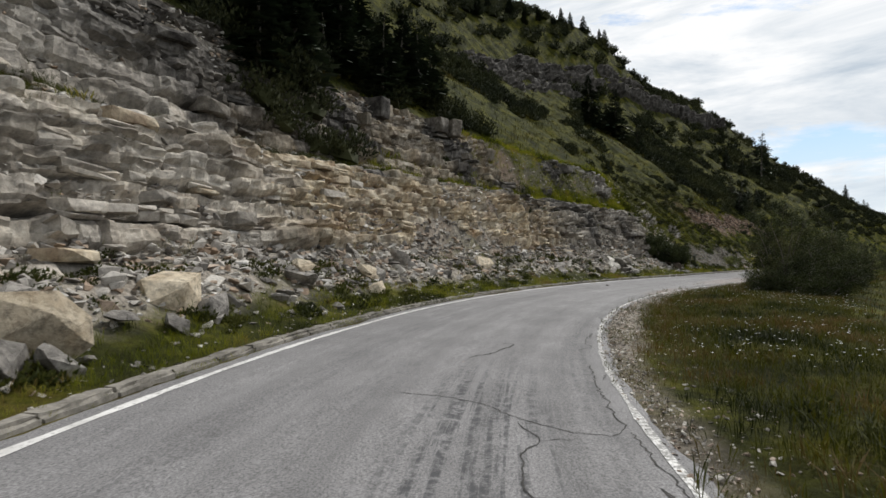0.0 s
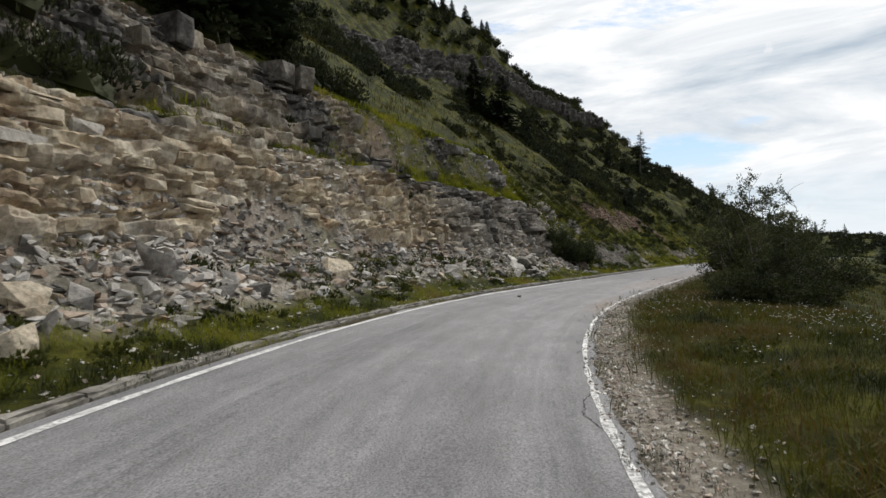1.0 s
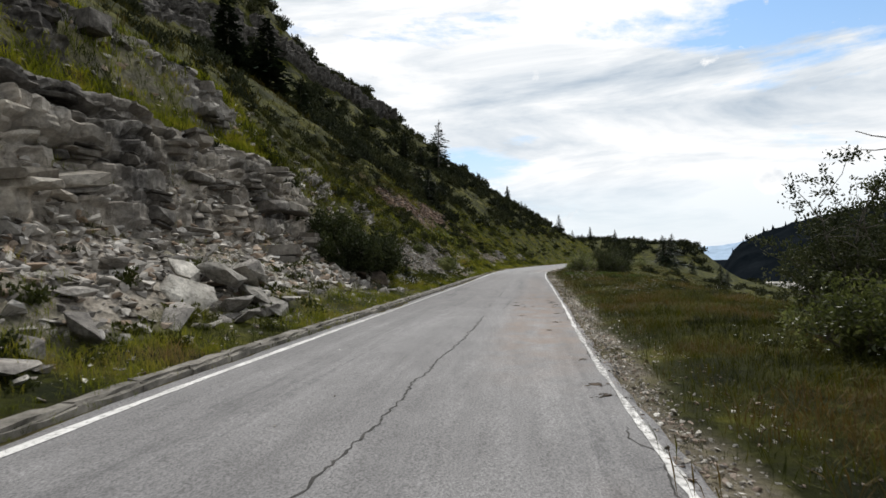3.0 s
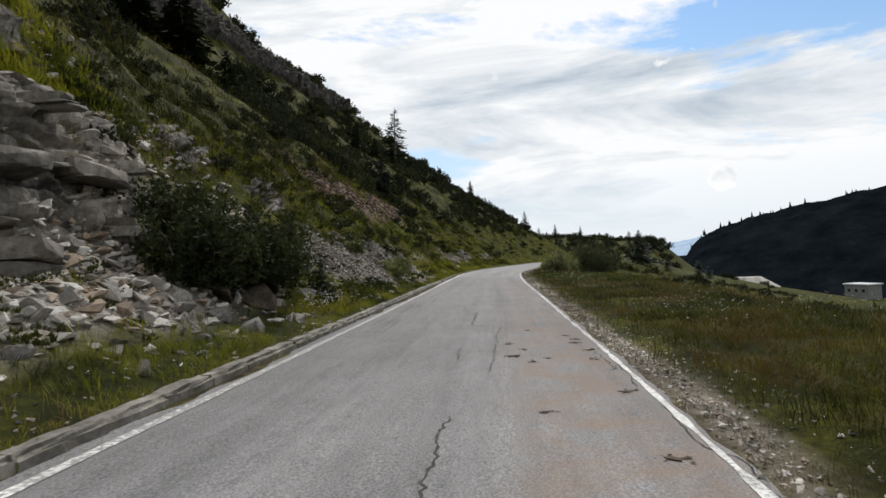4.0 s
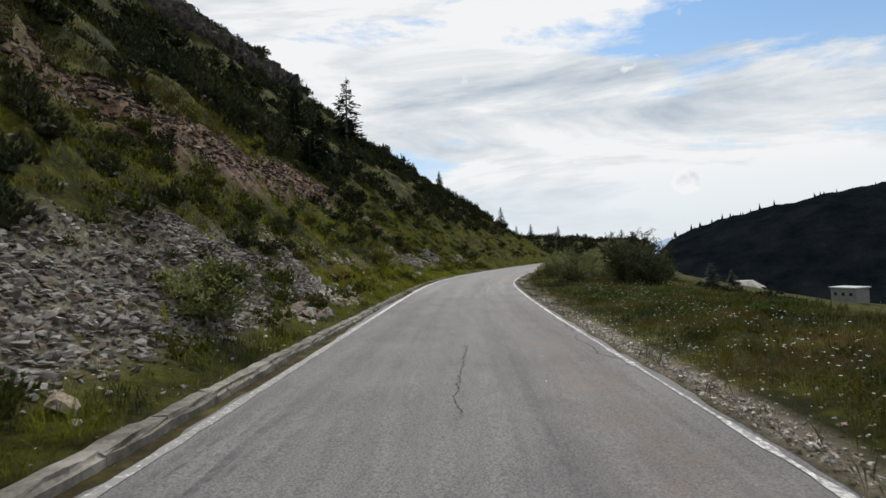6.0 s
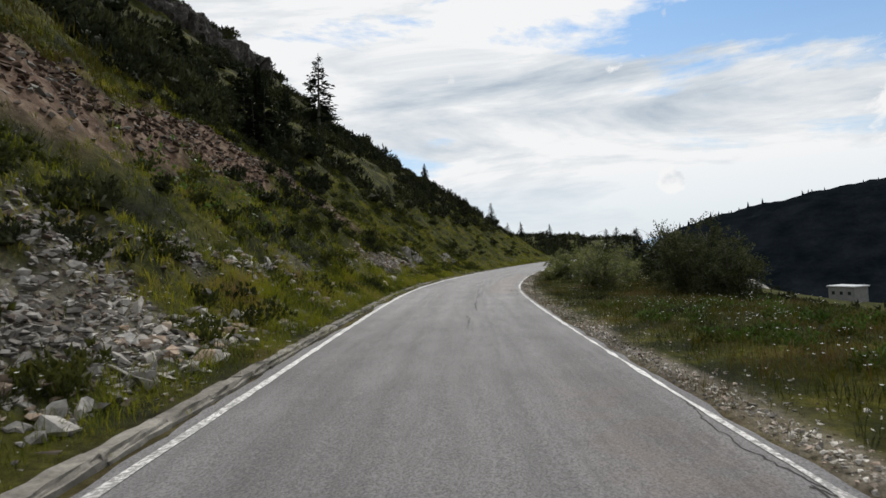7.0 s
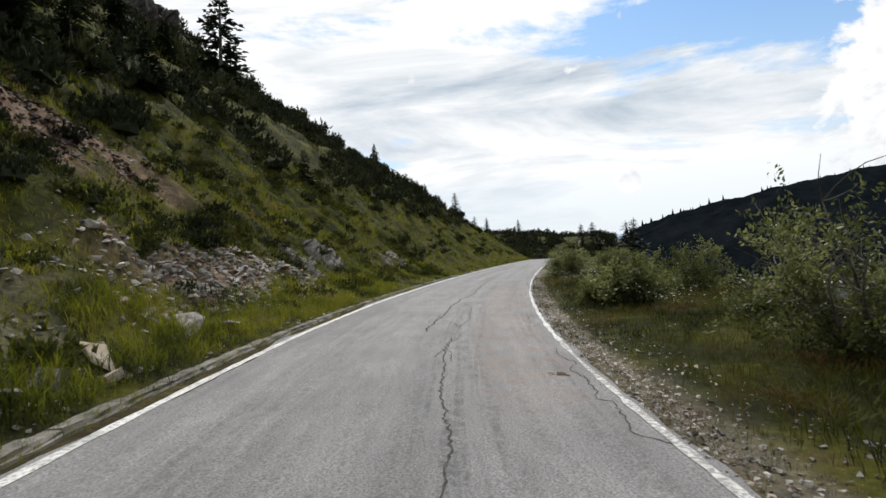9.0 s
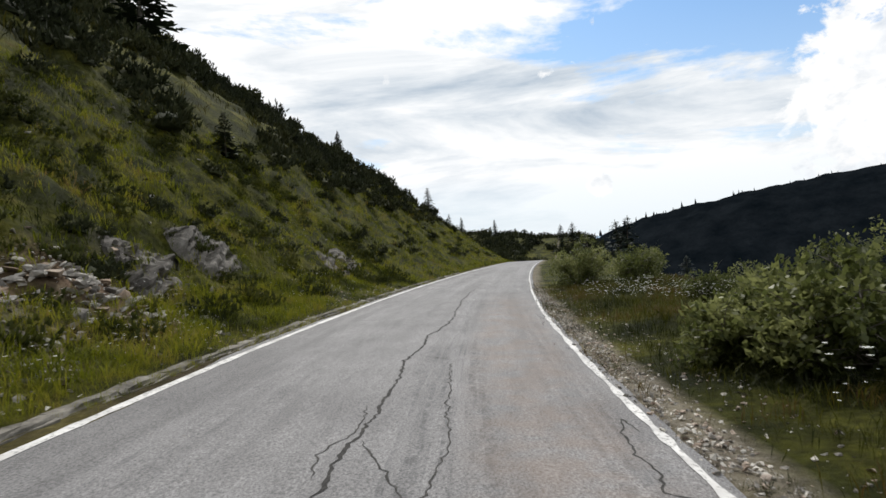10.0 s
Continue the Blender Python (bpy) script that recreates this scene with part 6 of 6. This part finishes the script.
tagged(hill, "wooded mountain across the valley with its shade painted in", "mountain", kind="structure")
row = np.argmin(np.abs(rr[0] - 655))
track = co[42:, row]
lower = co[42:, row - 1]
way = (lower - track) / np.linalg.norm(lower - track, axis=1)[:, None]
strip_co = np.stack([track + way * 1.0 + np.array([0, 0, 1.6]), track + way * 4.0 + np.array([0, 0, 1.2])], 1).reshape(-1, 3)
tagged(new("hill_track", mesh_of("hill_track", strip_co, sheet_faces(len(track), 2), M_FARTRACK)), "pale track cut across the far mountain", "track", kind="structure")
rng = np.random.default_rng(97)
crest = co[:, int(np.argmin(np.abs(rr[0] - 750)))]
pick = crest[rng.integers(8, 60, 60)] + rng.normal(0, 3, (60, 3)) * np.array([1, 1, 0])
scatter("far_trees", [(np.array([[0, 0, 1.0], [.22, 0, 0], [-.11, .19, 0], [-.11, -.19, 0]]), np.array([[0, 1, 2], [0, 2, 3], [0, 3, 1]]))], pick - np.array([0, 0, 2.0]), yaw_turns(rng, 60, 0), rng.uniform(4, 9, 60), M_SHADEFARWOOD, "tiny trees on the skyline of the far mountain", "trees", 98)
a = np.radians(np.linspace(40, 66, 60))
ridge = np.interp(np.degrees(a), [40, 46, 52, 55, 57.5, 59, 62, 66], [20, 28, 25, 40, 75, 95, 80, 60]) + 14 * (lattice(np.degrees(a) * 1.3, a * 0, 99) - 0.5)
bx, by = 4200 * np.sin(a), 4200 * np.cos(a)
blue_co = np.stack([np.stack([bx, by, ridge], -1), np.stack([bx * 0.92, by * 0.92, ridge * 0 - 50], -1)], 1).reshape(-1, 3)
tagged(new("backdrop", mesh_of("backdrop", blue_co, sheet_faces(60, 2), M_HAZEHILL, True)), "hazy blue mountain on the horizon", "mountain", kind="structure")


def box(sx, sy, sz, mat, name, bevel=0.0):
    bm = bmesh.new()
    bmesh.ops.create_cube(bm, size=1.0)
    for v in bm.verts:
        v.co = (v.co.x * sx, v.co.y * sy, v.co.z * sz)
    if bevel:
        bmesh.ops.bevel(bm, geom=bm.edges[:], offset=bevel, segments=1, affect="EDGES")
    me = bpy.data.meshes.new(name)
    bm.to_mesh(me)
    bm.free()
    me.materials.append(mat)
    return me


house = thing("house", 303, 149, -24.0, "small white flat-roofed building down in the valley", "house", turn=-21)
part("wall", box(7, 11, 6.0, M_WALL, "wall"), house, m=pose(0, 0, 3.0))
part("roof", box(8, 12, 0.5, M_ROOF, "roof", 0.05), house, "pale sheet metal roof", m=pose(0, 0, 6.25))
for k in range(3):
    part("window", box(0.1, 1.3, 1.3, M_PANE, "window"), house, "dark window", m=pose(-3.52, -3.4 + 3.4 * k, 3.6))
lot = thing("parking_lot", 208, 150, -9.7, "pale gravel parking area beyond the meadow", "parking lot", kind="structure", turn=-40)
v, f = hull(np.array([[np.cos(t) * r, np.sin(t) * r * 0.35, h] for t in np.linspace(0, 6.28, 24) for r, h in ((15, -3.5), (9, 0.2))]))
part("lot_surface", mesh_of("lot_surface", v, f, M_GRAVEL), lot)
